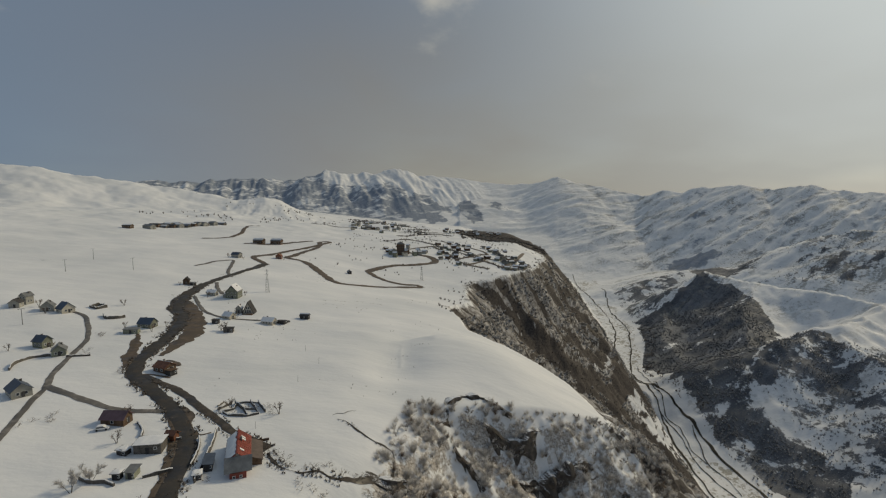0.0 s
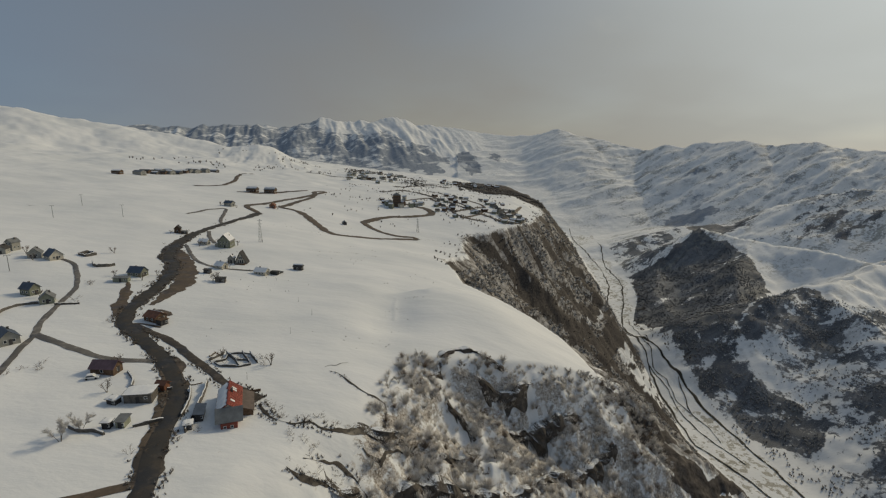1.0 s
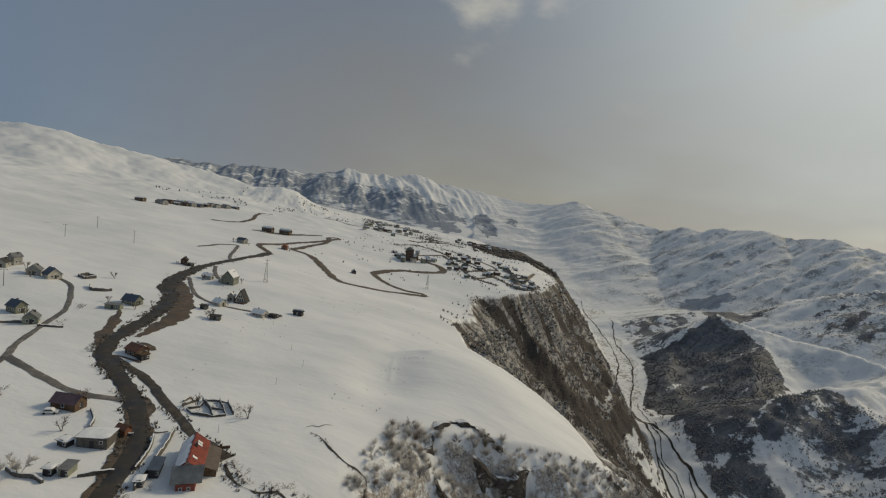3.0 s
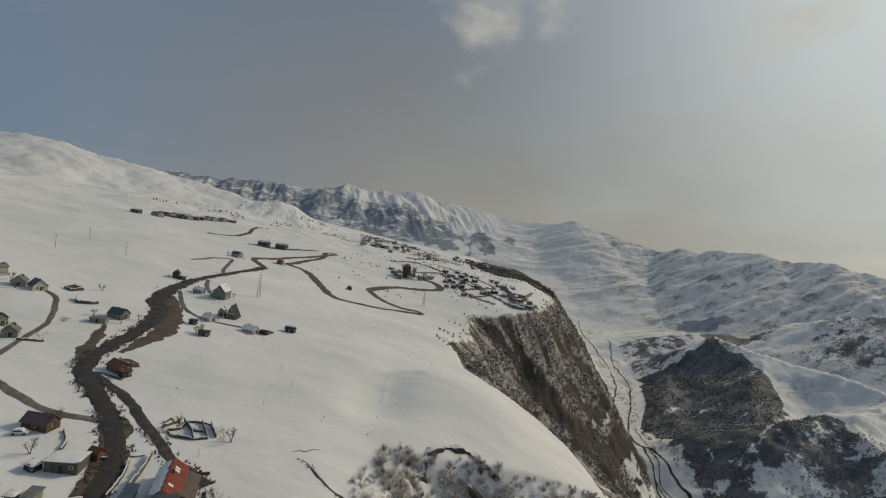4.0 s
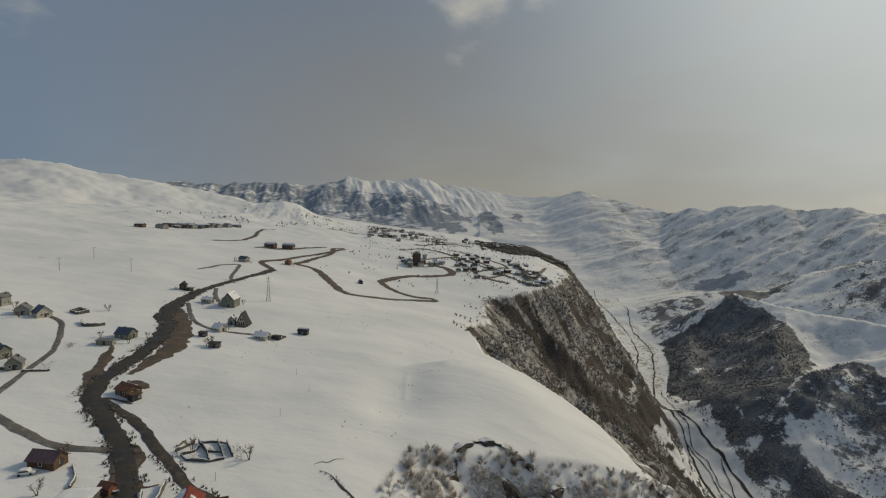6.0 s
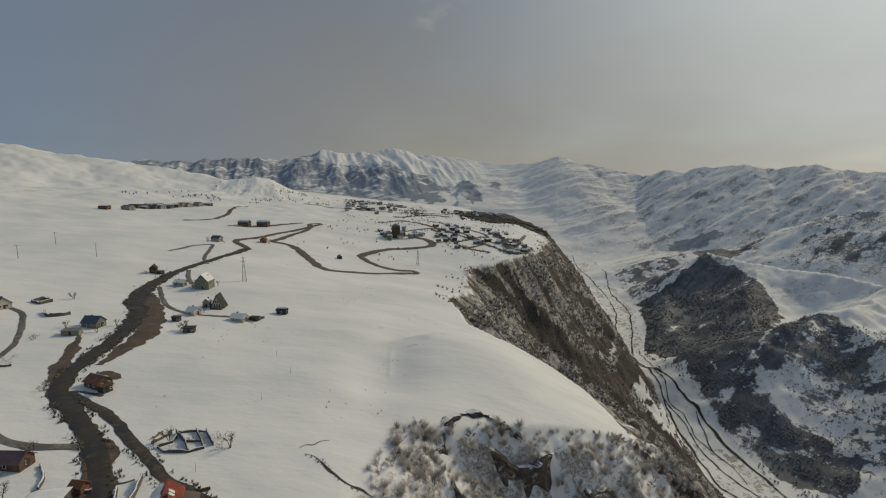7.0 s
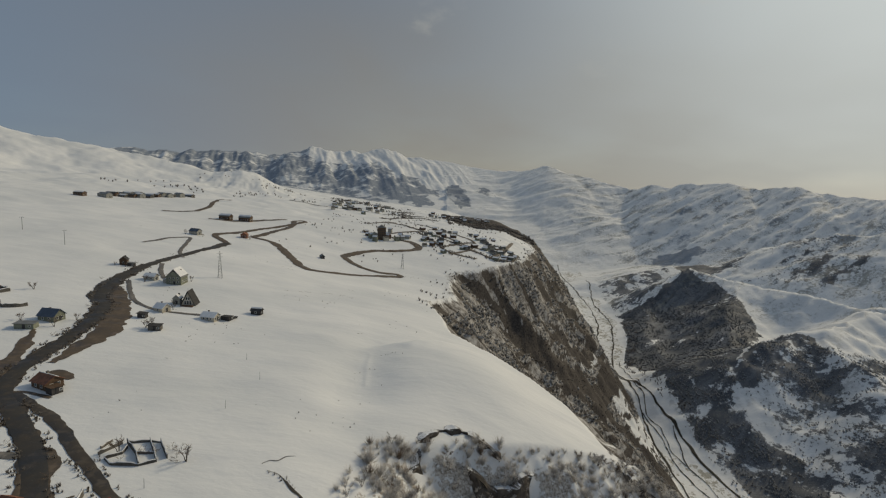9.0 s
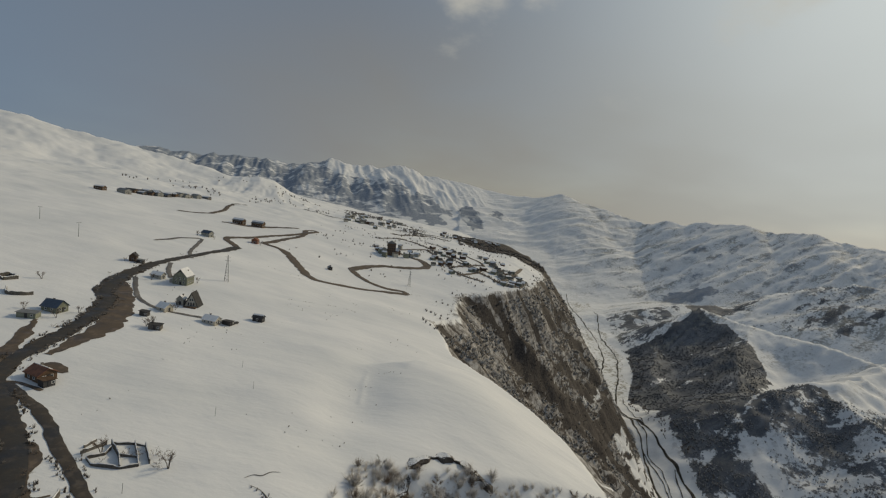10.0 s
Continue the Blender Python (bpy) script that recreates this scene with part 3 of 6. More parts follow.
    # thin far trees; their spread also greys snow that haze and shade dull
    hazed_wood = np.maximum(hazed_wood, step(2400, 3000, dist) * (0.36 + 0.24 * blot + 0.34 * fbm(p / 520, q / 60, 5, 0.62)) * east)
    hazed_wood = np.maximum(hazed_wood, east * step(1.1, 0.6, np.hypot((x - 1680) / 240, (y - 3090) / 90) + 1.0 * fbm(x / 130, y / 80, 4, 0.6)) * 0.8)
    mid = 0.5 * (np.interp(y, BANK_Y, BANK_W) + np.interp(y, BANK_Y, BANK_E))
    half = 0.5 * (np.interp(y, BANK_Y, BANK_E) - np.interp(y, BANK_Y, BANK_W))
    gravel = step(1.06, 0.94, np.abs(x - mid) / half) * (0.44 + 0.25 * fbm(x / 40, y / 120, 3)) * (z < BED_Z + 8)
    bare = east * step(0.10, 0.6, 0.5 + 0.9 * fbm(p / 700 + 4, q / 130, 4, 0.55)) * step(-438, -430, z) * (0.45 + 0.55 * step(1700, 2300, dist))
    return scrub, wood, gravel, crag, hazed_wood, step(1500, 2800, dist), gully, bare


def build_ground():
    """One sheet round the whole horizon: fine ahead, coarse behind."""
    front = np.linspace(-57, 57, 820)
    turn = np.radians(np.concatenate([front, np.linspace(57, 303, 92)[1:-1]]))
    r = np.concatenate([[0.3], np.geomspace(1.5, 56, 70), np.geomspace(58, 2300, 530), np.linspace(2312, 4930, 215)])
    a, rr = np.meshgrid(turn, r)
    x, y = np.sin(a) * rr, np.cos(a) * rr
    z, share = land(x.ravel(), y.ravel())
    n, rows = len(turn), len(r)
    co = np.stack([x.ravel(), y.ravel(), z], -1)
    i = np.arange(rows - 1)[:, None] * n
    j = np.arange(n)[None, :]
    k = (j + 1) % n
    quads = np.stack(np.broadcast_arrays(i + j, i + n + j, i + n + k, i + k), -1).reshape(-1, 4)
    me = bpy.data.meshes.new("ground")
    me.vertices.add(len(co))
    me.vertices.foreach_set("co", co.ravel())
    me.loops.add(quads.size)
    me.loops.foreach_set("vertex_index", quads.ravel()[::1])
    me.polygons.add(len(quads))
    me.polygons.foreach_set("loop_start", np.arange(0, quads.size, 4))
    me.update(calc_edges=True)
    me.validate()
    me.shade_smooth()
    for name, values in zip(("scrub", "wood", "gravel", "crag", "hazed_wood", "remote", "gully", "bare"), cover(co[:, 0], co[:, 1], z, share)):
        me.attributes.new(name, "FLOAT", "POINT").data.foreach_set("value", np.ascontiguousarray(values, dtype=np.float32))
    bend = 26 * fbm(co[:, 0] / 90, co[:, 1] / 90, 3) + 8 * fbm(co[:, 0] / 24, co[:, 1] / 24, 2)
    strata = np.stack([(co[:, 1] - downhill(co[:, 0]) + 0.6 * bend) / 16, co[:, 0] / 120, z / 120], -1)
    over = co[:, 0] > np.interp(co[:, 1], BANK_Y, BANK_E) + 4
    strata[over] = np.stack([(co[:, 1] - 0.6 * co[:, 0] + bend)[over] / 26, (0.6 * co[:, 1] + co[:, 0])[over] / 260, z[over] / 160], -1)
    me.attributes.new("strata", "FLOAT_VECTOR", "POINT").data.foreach_set("vector", np.ascontiguousarray(strata.ravel(), dtype=np.float32))
    grain = np.stack([(co[:, 0] * 0.88 + co[:, 1] * 0.47) / 300, (-co[:, 0] * 0.47 + co[:, 1] * 0.88 + bend) / 60, z / 90], -1)
    me.attributes.new("spurs", "FLOAT_VECTOR", "POINT").data.foreach_set("vector", np.ascontiguousarray(grain.ravel(), dtype=np.float32))
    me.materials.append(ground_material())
    ob = new("ground", me)
    return tagged(ob, "snow-covered mountain plateau, canyon walls and ranges", "ground", kind="structure")


ground = build_ground()

# ---------------------------------------------------------------- tools for things
def height(x, y):
    return float(land(np.array([x]), np.array([y]))[0][0])


def part(name, bm, material, parent=None, label="", smooth=False):
    """Links a bmesh as one mesh object, under a thing or a part."""
    me = bpy.data.meshes.new(name)
    bm.normal_update()
    bm.to_mesh(me)
    bm.free()
    if smooth:
        me.shade_smooth()
    me.materials.append(material)
    ob = new(name, me)
    ob.parent = parent
    return tagged(ob, label)


def empty(name, x, y, turn=0.0, label="", category="", group="", kind="", z=None):
    ob = new(name)
    ob.matrix_basis = pose(x, y, height(x, y) if z is None else z, 0, 0, turn)
    return tagged(ob, label, category, group, kind)


def box(bm, x, y, z, sx, sy, sz, turn=0.0, lean=0.0):
    """A box with its base centre at x, y, z."""
    m = pose(x, y, z, lean, 0, turn) @ Matrix.Translation((0, 0, sz / 2)) @ Matrix.Diagonal((sx, sy, sz, 1))
    return bmesh.ops.create_cube(bm, size=1.0, matrix=m)["verts"]


def beam(bm, a, b, ra, rb=None, sides=4):
    """A tapered bar from a to b."""
    a, b = Vector(a), Vector(b)
    rb = ra if rb is None else rb
    q = (b - a).to_track_quat("Z", "Y")
    rings = []
    for c, r in ((a, ra), (b, rb)):
        rings.append([bm.verts.new(c + q @ Vector((r * math.cos(k * 2 * math.pi / sides), r * math.sin(k * 2 * math.pi / sides), 0))) for k in range(sides)])
    for k in range(sides):
        bm.faces.new((rings[0][k], rings[0][(k + 1) % sides], rings[1][(k + 1) % sides], rings[1][k]))
    bm.faces.new(rings[1])


def solid(bm, outline, y0, y1):
    """A prism: an outline in x and z, drawn out from y0 to y1."""
    a = [bm.verts.new((x, y0, z)) for x, z in outline]
    b = [bm.verts.new((x, y1, z)) for x, z in outline]
    n = len(outline)
    bm.faces.new(a)
    bm.faces.new(b[::-1])
    for k in range(n):
        bm.faces.new((a[k], b[k], b[(k + 1) % n], a[(k + 1) % n]))


def spline(points, gap=2.0):
    """Evenly spaced places on a smooth line through the points."""
    p = np.array([points[0], *points, points[-1]], float)
    out = []
    for k in range(1, len(p) - 2):
        n = max(2, int(np.hypot(*(p[k + 1] - p[k])) / gap))
        for t in np.arange(n) / n:
            out.append(0.5 * (2 * p[k] + (p[k + 1] - p[k - 1]) * t + (2 * p[k - 1] - 5 * p[k] + 4 * p[k + 1] - p[k + 2]) * t * t + (3 * p[k] - p[k - 1] - 3 * p[k + 1] + p[k + 2]) * t ** 3))
    out.append(p[-1])
    return np.array(out)


def ribbon(name, points, width, material, label, category, lift=0.25, ragged=0.0, gap=2.0, widths=None, lanes=5, flat=None, seed=0):
    """A strip laid on the land along a line, with uneven edges."""
    line = spline(points, gap)
    t = np.gradient(line, axis=0)
    t /= np.maximum(np.hypot(t[:, 0], t[:, 1]), 1e-6)[:, None]
    side = np.stack([t[:, 1], -t[:, 0]], -1)
    s = np.arange(len(line)) * gap
    w = np.full(len(line), width) if widths is None else np.interp(np.linspace(0, 1, len(line)), np.linspace(0, 1, len(widths)), widths)
    left = w / 2 + ragged * (fbm(s / 9 + seed, s * 0 + 3.3 + seed, 3) + 0.35 * fbm(s / 3.5, s * 0 + 8.8 + seed, 2))
    right = w / 2 + ragged * (fbm(s / 9 + 40 + seed, s * 0 + 1.3, 3) + 0.35 * fbm(s / 3.5, s * 0 + 6.8 + seed, 2))
    left, right = np.maximum(left, 0.03), np.maximum(right, 0.03)
    rows = []
    for f in np.linspace(-1, 1, lanes):
        o = np.where(f < 0, left, right) * f
        rows.append(line + side * o[:, None])
    xy = np.stack(rows, 1)
    z = land(xy[..., 0].ravel(), xy[..., 1].ravel())[0].reshape(xy.shape[:2]) if flat is None else np.full(xy.shape[:2], flat)
    z = z + lift
    z[:, 0] -= 0.45 * lift if flat is None else 0
    z[:, -1] -= 0.45 * lift if flat is None else 0
    n = len(line)
    co = np.concatenate([xy, z[..., None]], -1).reshape(-1, 3)
    me = bpy.data.meshes.new(name)
    faces = [(i * lanes + j, i * lanes + j + 1, (i + 1) * lanes + j + 1, (i + 1) * lanes + j) for i in range(n - 1) for j in range(lanes - 1)]
    me.from_pydata(co.tolist(), [], faces)
    me.shade_smooth()
    me.materials.append(material)
    return tagged(new(name, me), label, category, kind="structure")


# ---------------------------------------------------------------- materials of things
def road_material(name, dry, wet, mud):
    m = Mat(name, 0.7)
    a, b, c = m.noise(0.12, 5, 0.6), m.noise(1.3, 5, 0.65), m.noise(0.35, 4, 0.6, (1, 1, 1), 0.4)
    col = m.ramp(a, (0.35, wet), (0.65, dry))
    col = m.mix(m.range(c, 0.48, 0.66), col, mud)
    col = m.mix(m.range(b, 0.62, 0.80, 0, 0.35), col, (0.34, 0.33, 0.31))
    return m.done(col, b, 0.4, 0.12, m.range(a, 0.3, 0.6, 0.45, 0.9))


ASPHALT = road_material("wet_asphalt", (0.042, 0.038, 0.034), (0.026, 0.024, 0.022), (0.054, 0.044, 0.035))
MUD = road_material("trodden_mud", (0.110, 0.082, 0.058), (0.062, 0.047, 0.034), (0.135, 0.100, 0.070))
EARTH_DARK = road_material("bare_dark_earth", (0.062, 0.050, 0.040), (0.032, 0.027, 0.022), (0.085, 0.068, 0.052))
TRACK = road_material("snowy_track", (0.150, 0.140, 0.128), (0.085, 0.078, 0.070), (0.22, 0.20, 0.18))


def snow_material():
    m = Mat("roof_snow", 0.8)
    a = m.noise(0.5, 4)
    return m.done(m.ramp(a, (0.3, (0.68, 0.69, 0.71)), (0.7, (0.83, 0.83, 0.82))), a, 0.3, 0.1)


SNOW = snow_material()
RED = plain("red_sheet_roof", (0.24, 0.042, 0.024), 0.55, 0.0, 0.5, 0.25, wear=(0.14, 0.045, 0.032))
ORANGE = plain("rusty_roof", (0.21, 0.085, 0.045), 0.7, 0.0, 0.8, 0.4)
PURPLE = plain("maroon_sheet_roof", (0.150, 0.088, 0.100), 0.6, 0.0, 0.6, 0.3)
BLUE = plain("blue_grey_sheet_roof", (0.060, 0.080, 0.115), 0.5, 0.0, 0.6, 0.25)
GREY = plain("grey_sheet_roof", (0.15, 0.155, 0.155), 0.6, 0.0, 0.5, 0.3)
DARK = plain("dark_boarding", (0.062, 0.060, 0.060), 0.8, 0.0, 0.9, 0.35)
PLASTER = plain("grey_plaster", (0.36, 0.35, 0.31), 0.9, 0.0, 0.6, 0.2)
CREAM = plain("cream_plaster", (0.52, 0.48, 0.40), 0.9, 0.0, 0.6, 0.18)
OLIVE = plain("olive_render", (0.22, 0.23, 0.18), 0.9, 0.0, 0.6, 0.22)
WOOD = plain("brown_boards", (0.125, 0.083, 0.056), 0.8, 0.0, 1.2, 0.35)
STONE = plain("rubble_stone", (0.13, 0.12, 0.108), 0.95, 0.0, 1.6, 0.45, 0.5)
WHITE = plain("white_paint", (0.70, 0.70, 0.68), 0.6, 0.0, 0.6, 0.1)
STEEL = plain("galvanised_steel", (0.26, 0.26, 0.26), 0.5, 0.6, 2.0, 0.25)
RUBBER = plain("black_rubber", (0.02, 0.02, 0.02), 0.8)
GLASS = plain("dark_window_glass", (0.035, 0.042, 0.05), 0.15, 0.0, 0.4, 0.2, 0.0)

# ---------------------------------------------------------------- roads, tracks and the river
MAIN = [(-62, 80), (-69, 102), (-74, 113), (-78.5, 129), (-85, 144), (-98.5, 161), (-116, 176.7), (-132.5, 190.2), (-139, 203), (-142, 213), (-146, 234), (-153, 260), (-162, 280), (-176, 298), (-189, 338), (-195, 386), (-194, 430), (-193, 460), (-193, 495)]
ribbon("road_verge", MAIN, 9, EARTH_DARK, "dark mud and slush beside the winding main road", "verge", 0.26, 2.3, 0.7, (5.2, 5.6, 6, 6, 6.5, 8, 12, 9, 6.5, 5.6, 6, 9), seed=1)
ribbon("road", MAIN, 6, ASPHALT, "wet dark asphalt road winding over the plateau", "road", 0.46, 0.35, 1.5, (4.6, 4.8, 5.2, 5.2, 5.2, 5.6, 5.6, 5.4, 5, 5, 5, 5.5), seed=2)
ribbon("road", [(-193, 495), (-216, 520), (-209, 556), (-195, 617), (-181, 664), (-174, 700), (-180, 712), (-186, 690), (-178, 655), (-182, 600), (-188, 546)], 7, MUD, "muddy brown hairpin road on the snow field", "road", 0.5, 1.6, 3.0, seed=3)
ribbon("road", [(-188, 546), (-165, 539), (-147, 515), (-126, 481), (-104, 452), (-79, 464), (-47, 494), (-25, 513)], 9, MUD, "muddy brown road sweeping down the snow field", "road", 0.5, 2.2, 3.0, (6, 8.5, 9.5, 8.5, 9, 7, 6, 8), seed=4)
ribbon("road", [(-25, 513), (-30, 520), (-49, 512), (-70, 521), (-85, 539), (-89, 556), (-65, 601), (-33, 623), (-11, 648), (-20, 674), (-37, 682), (-64, 706)], 8, MUD, "muddy serpentine road below the village", "road", 0.55, 2.2, 3.0, (7, 7, 8.5, 10, 8, 7, 9, 13, 7, 6), seed=5)
DRIVE = [(-129, 190), (-120, 185.8), (-111, 181), (-103.8, 175.5), (-95.5, 169), (-88.5, 163), (-84, 160), (-79, 156), (-73, 150.5), (-66, 147), (-57, 142.5)]
ribbon("track", DRIVE, 3.2, EARTH_DARK, "dark muddy driveway to the red-roofed house", "track", 0.24, 1.0, 1.5, seed=6)
ribbon("track", [(-102, 161), (-117, 160), (-132, 164), (-144, 169), (-156, 174)], 3, TRACK, "grey cleared lane to the cottages", "track", 0.24, 0.6, 1.5, seed=7)
ribbon("track", [(-155, 172), (-158, 177), (-164, 187), (-171, 204), (-178, 222), (-190, 240), (-208, 261), (-221, 268)], 2.4, TRACK, "curved grey lane between the cottages", "track", 0.24, 0.5, 1.5, seed=8)
ribbon("track", [(-156, 175), (-152, 164), (-146, 151), (-138, 134), (-130, 112)], 2.2, TRACK, "narrow grey lane running downhill", "track", 0.24, 0.5, 1.5, seed=9)
ribbon("track", [(-181, 329), (-167, 308), (-153, 291), (-137, 283), (-126, 282), (-113, 283), (-103, 283)], 2.6, TRACK, "snowy lane to the group of chalets", "track", 0.26, 0.7, 1.5, seed=10)
ribbon("track", [(-190, 408), (-204, 431), (-218, 470), (-226, 488), (-236, 470), (-240, 440)], 3.2, TRACK, "narrow lane looping up from the main road", "track", 0.4, 0.8, 2.0, seed=11)
ribbon("track", [(-190, 380), (-179, 359), (-166, 341)], 3, TRACK, "short lane to the tall chalet", "track", 0.3, 0.7, 1.5, seed=12)
ribbon("track", [(-336, 638), (-325, 656), (-317, 680), (-322, 730), (-345, 800), (-360, 850), (-352, 880)], 6, MUD, "brown track climbing to the hill", "track", 0.6, 1.8, 4.0, seed=13)
ribbon("track", [(-268, 615), (-240, 632), (-222, 662), (-200, 700)], 7, MUD, "brown yard and track before the lodges", "track", 0.6, 2.4, 4.0, seed=14)
ribbon("track", [(-163, 240), (-157, 229), (-151, 217), (-145, 206), (-140, 198)], 4, MUD, "muddy lay-by beside the main road", "track", 0.22, 2.2, 1.0, (1.5, 4, 5.5, 6, 4), seed=15)
ribbon("verge", [(-176, 314), (-160, 288), (-148, 268), (-140, 250), (-137, 238), (-136, 225), (-135, 213)], 10, MUD, "broad brown mud thrown up beside the road bend", "verge", 0.24, 3.2, 0.8, (1.5, 8, 12, 11, 10, 8, 3), lanes=7, seed=21)
ribbon("verge", [(-96, 154), (-90, 147), (-85, 137), (-81, 126), (-77, 115)], 2, MUD, "dirty slush along the road edge", "verge", 0.27, 1.6, 0.6, (1, 3, 3, 3, 2), seed=22)
ribbon("verge", [(-131, 203), (-128, 206), (-124, 205), (-120, 203)], 3, MUD, "muddy forecourt of the roadside house", "verge", 0.22, 1.6, 0.6, (2, 4, 4, 2), seed=23)
ribbon("verge", [(-132, 190), (-127, 192), (-122, 191), (-117, 190)], 1.2, MUD, "thin muddy path to the roadside house", "verge", 0.2, 0.6, 0.6, seed=24)
ribbon("verge", [(-98, 165), (-92, 158), (-88, 151), (-83, 147), (-79, 149)], 3, MUD, "brown earth between the road and the driveway", "verge", 0.2, 1.6, 0.6, (1, 3.5, 4, 3, 1), seed=25)
ribbon("track", [(-68, 104), (-76, 99), (-88, 92)], 3, MUD, "muddy field access off the road", "track", 0.22, 0.8, 1.5, seed=16)
ribbon("track", [(-64, 706), (-40, 740), (-10, 770), (20, 760), (60, 700), (95, 690), (120, 740), (150, 850)], 5, MUD, "brown lane through the village", "track", 0.7, 1.6, 4.0, seed=17)
ribbon("track", [(-20, 900), (30, 820), (70, 740), (60, 680), (30, 640)], 5, MUD, "brown lane between village houses", "track", 0.7, 1.6, 4.0, seed=18)
ribbon("road", [(-300, 1050), (-150, 1000), (0, 1040), (90, 1100), (150, 1300)], 6, TRACK, "far road along the valley shelf", "road", 0.8, 1.0, 6.0, seed=19)
LANES = ([(-100, 793), (-62, 843), (-21, 798), (15, 742), (47, 700), (75, 656), (104, 642)], [(-16, 765), (14, 688), (36, 645), (65, 632)], [(18, 673), (39, 698), (67, 732)],
         [(78, 645), (96, 665), (119, 734), (126, 678)], [(-89, 913), (-28, 1003), (21, 1000)], [(88, 637), (117, 655), (130, 717), (108, 720)])
for k, lane in enumerate(LANES):
    ribbon("track", lane, 4, MUD, "brown earth lane among the village houses", "track", 0.8, 2.0, 3.0, (2, 5, 4, 6, 3, 5, 2), seed=70 + k)


def water_material():
    m = Mat("river_water", 0.8)
    a = m.noise(0.06, 4)
    return m.done(m.ramp(a, (0.3, (0.034, 0.031, 0.026)), (0.7, (0.085, 0.076, 0.062))), m.noise(0.8, 3), 0.2, 0.2)


WATER = water_material()


def build_river():
    """Dark braided channels on the pale bed: two main arms, and side arms that leave and join them."""
    arms = (((756, 0.05), (823, 0.06), (924, 0.02), (1033, 0.18), (1185, 0.50), (1295, 0.25), (1411, 0.08), (1604, 0.14), (1848, 0.35), (2100, 0.4), (2350, 0.2), (2700, 0.1), (3000, 0.05)),
            ((756, 0.93), (793, 0.92), (865, 0.82), (935, 0.85), (1020, 0.78), (1117, 0.80), (1180, 0.62), (1261, 0.45), (1357, 0.62), (1480, 0.66), (1604, 0.62), (1848, 0.75), (2100, 0.6), (2350, 0.75), (2600, 0.9)),
            ((700, 0.55), (790, 0.35), (860, 0.22), (935, 0.30), (1033, 0.20)), ((760, 0.55), (800, 0.62), (850, 0.45), (905, 0.60), (960, 0.78)),
            ((850, 0.45), (890, 0.34), (960, 0.42), (1020, 0.30), (1100, 0.62), (1180, 0.62)), ((1295, 0.25), (1400, 0.30), (1480, 0.12), (1560, 0.10), (1700, 0.05)),
            ((1117, 0.80), (1210, 0.88), (1300, 0.92), (1400, 0.85)), ((600, 0.3), (690, 0.2), (756, 0.05)), ((600, 0.75), (690, 0.9), (756, 0.93)))
    for k, arm in enumerate(arms):
        ys = np.arange(arm[0][0], arm[-1][0], 14.0)
        f = np.interp(ys, *zip(*arm))
        west, east = np.interp(ys, BANK_Y, BANK_W) + 3, np.interp(ys, BANK_Y, BANK_E) - 3
        xs = west + (east - west) * np.clip(f + 0.05 * fbm(ys / 120, ys * 0 + 3 + k, 3) + 0.04 * fbm(ys / 34, ys * 0 + 9 + k, 2), 0.0, 1.0)
        width = (4.6, 5.0, 2.0, 1.7, 1.9, 2.2, 1.8, 3.2, 3.2)[k]
        widths = width * np.random.RandomState(60 + k).uniform(0.45, 1.45, 60)
        ribbon("river_channel", list(zip(xs, ys)), width, WATER, "dark braided stream channel on the gravel bed", "river", 0.9 + 0.12 * k, 1.4, 5.0, widths, lanes=3, seed=30 + k)


build_river()

# bare earth banks and ditches that cut the snow below the red-roofed house
EARTH = [(-56.5, 139.8), (-49.9, 134), (-43.6, 132.5), (-39.4, 134.5), (-34.2, 134), (-28.5, 137.2), (-22.5, 140.8), (-17.7, 145), (-12.4, 147.2), (-7.5, 147.1), (0, 143)]
DITCH = [(-40, 166), (-35.8, 164.7), (-30.5, 159.8), (-25.8, 157.1), (-20.1, 157.7), (-17.4, 155.9), (-17.5, 147.2)]
SCARP_A, SCARP_B = [(-40.1, 116.4), (-37.5, 115.8), (-33.3, 116.6), (-27.8, 119.7), (-23, 122.3)], [(-37.2, 121.6), (-33.3, 123.9), (-27.8, 126.6), (-24.3, 126.1), (-19.2, 124)]
ribbon("earth_bank", EARTH, 1.0, EARTH_DARK, "brown earth bank showing through the snow", "bank", 0.24, 1.5, 0.4, (0.0, 0.3, 0.3, 0.6, 0.9, 1.4, 1.7, 1.5, 0.9, 0.6), lanes=3, seed=51)
ribbon("ditch", DITCH, 0.5, EARTH_DARK, "thin dark ditch across the snow", "ditch", 0.22, 0.8, 0.4, (0.0, 0.4, 0.9, 0.3, 0.3, 0.7, 1.0), lanes=3, seed=52)
ribbon("ditch", [(-42.4, 168.4), (-40.8, 170.3), (-38.6, 170.8), (-37.0, 173.2), (-34.6, 174.2)], 0.3, TRACK, "thin dark furrow in the snow", "ditch", 0.18, 0.18, 0.5, (0.1, 0.4, 0.35, 0.1), lanes=3, seed=53)
ribbon("earth_bank", SCARP_A, 1.2, EARTH_DARK, "dark earth scarp on the snowy slope", "bank", 0.26, 1.9, 0.4, (0.3, 0.8, 1.0, 1.4, 1.2), lanes=3, seed=54)
ribbon("earth_bank", SCARP_B, 1.2, EARTH_DARK, "broken dark earth scarp below the hedge", "bank", 0.26, 1.9, 0.4, (0.2, 0.8, 1.2, 1.6, 1.4), lanes=3, seed=55)
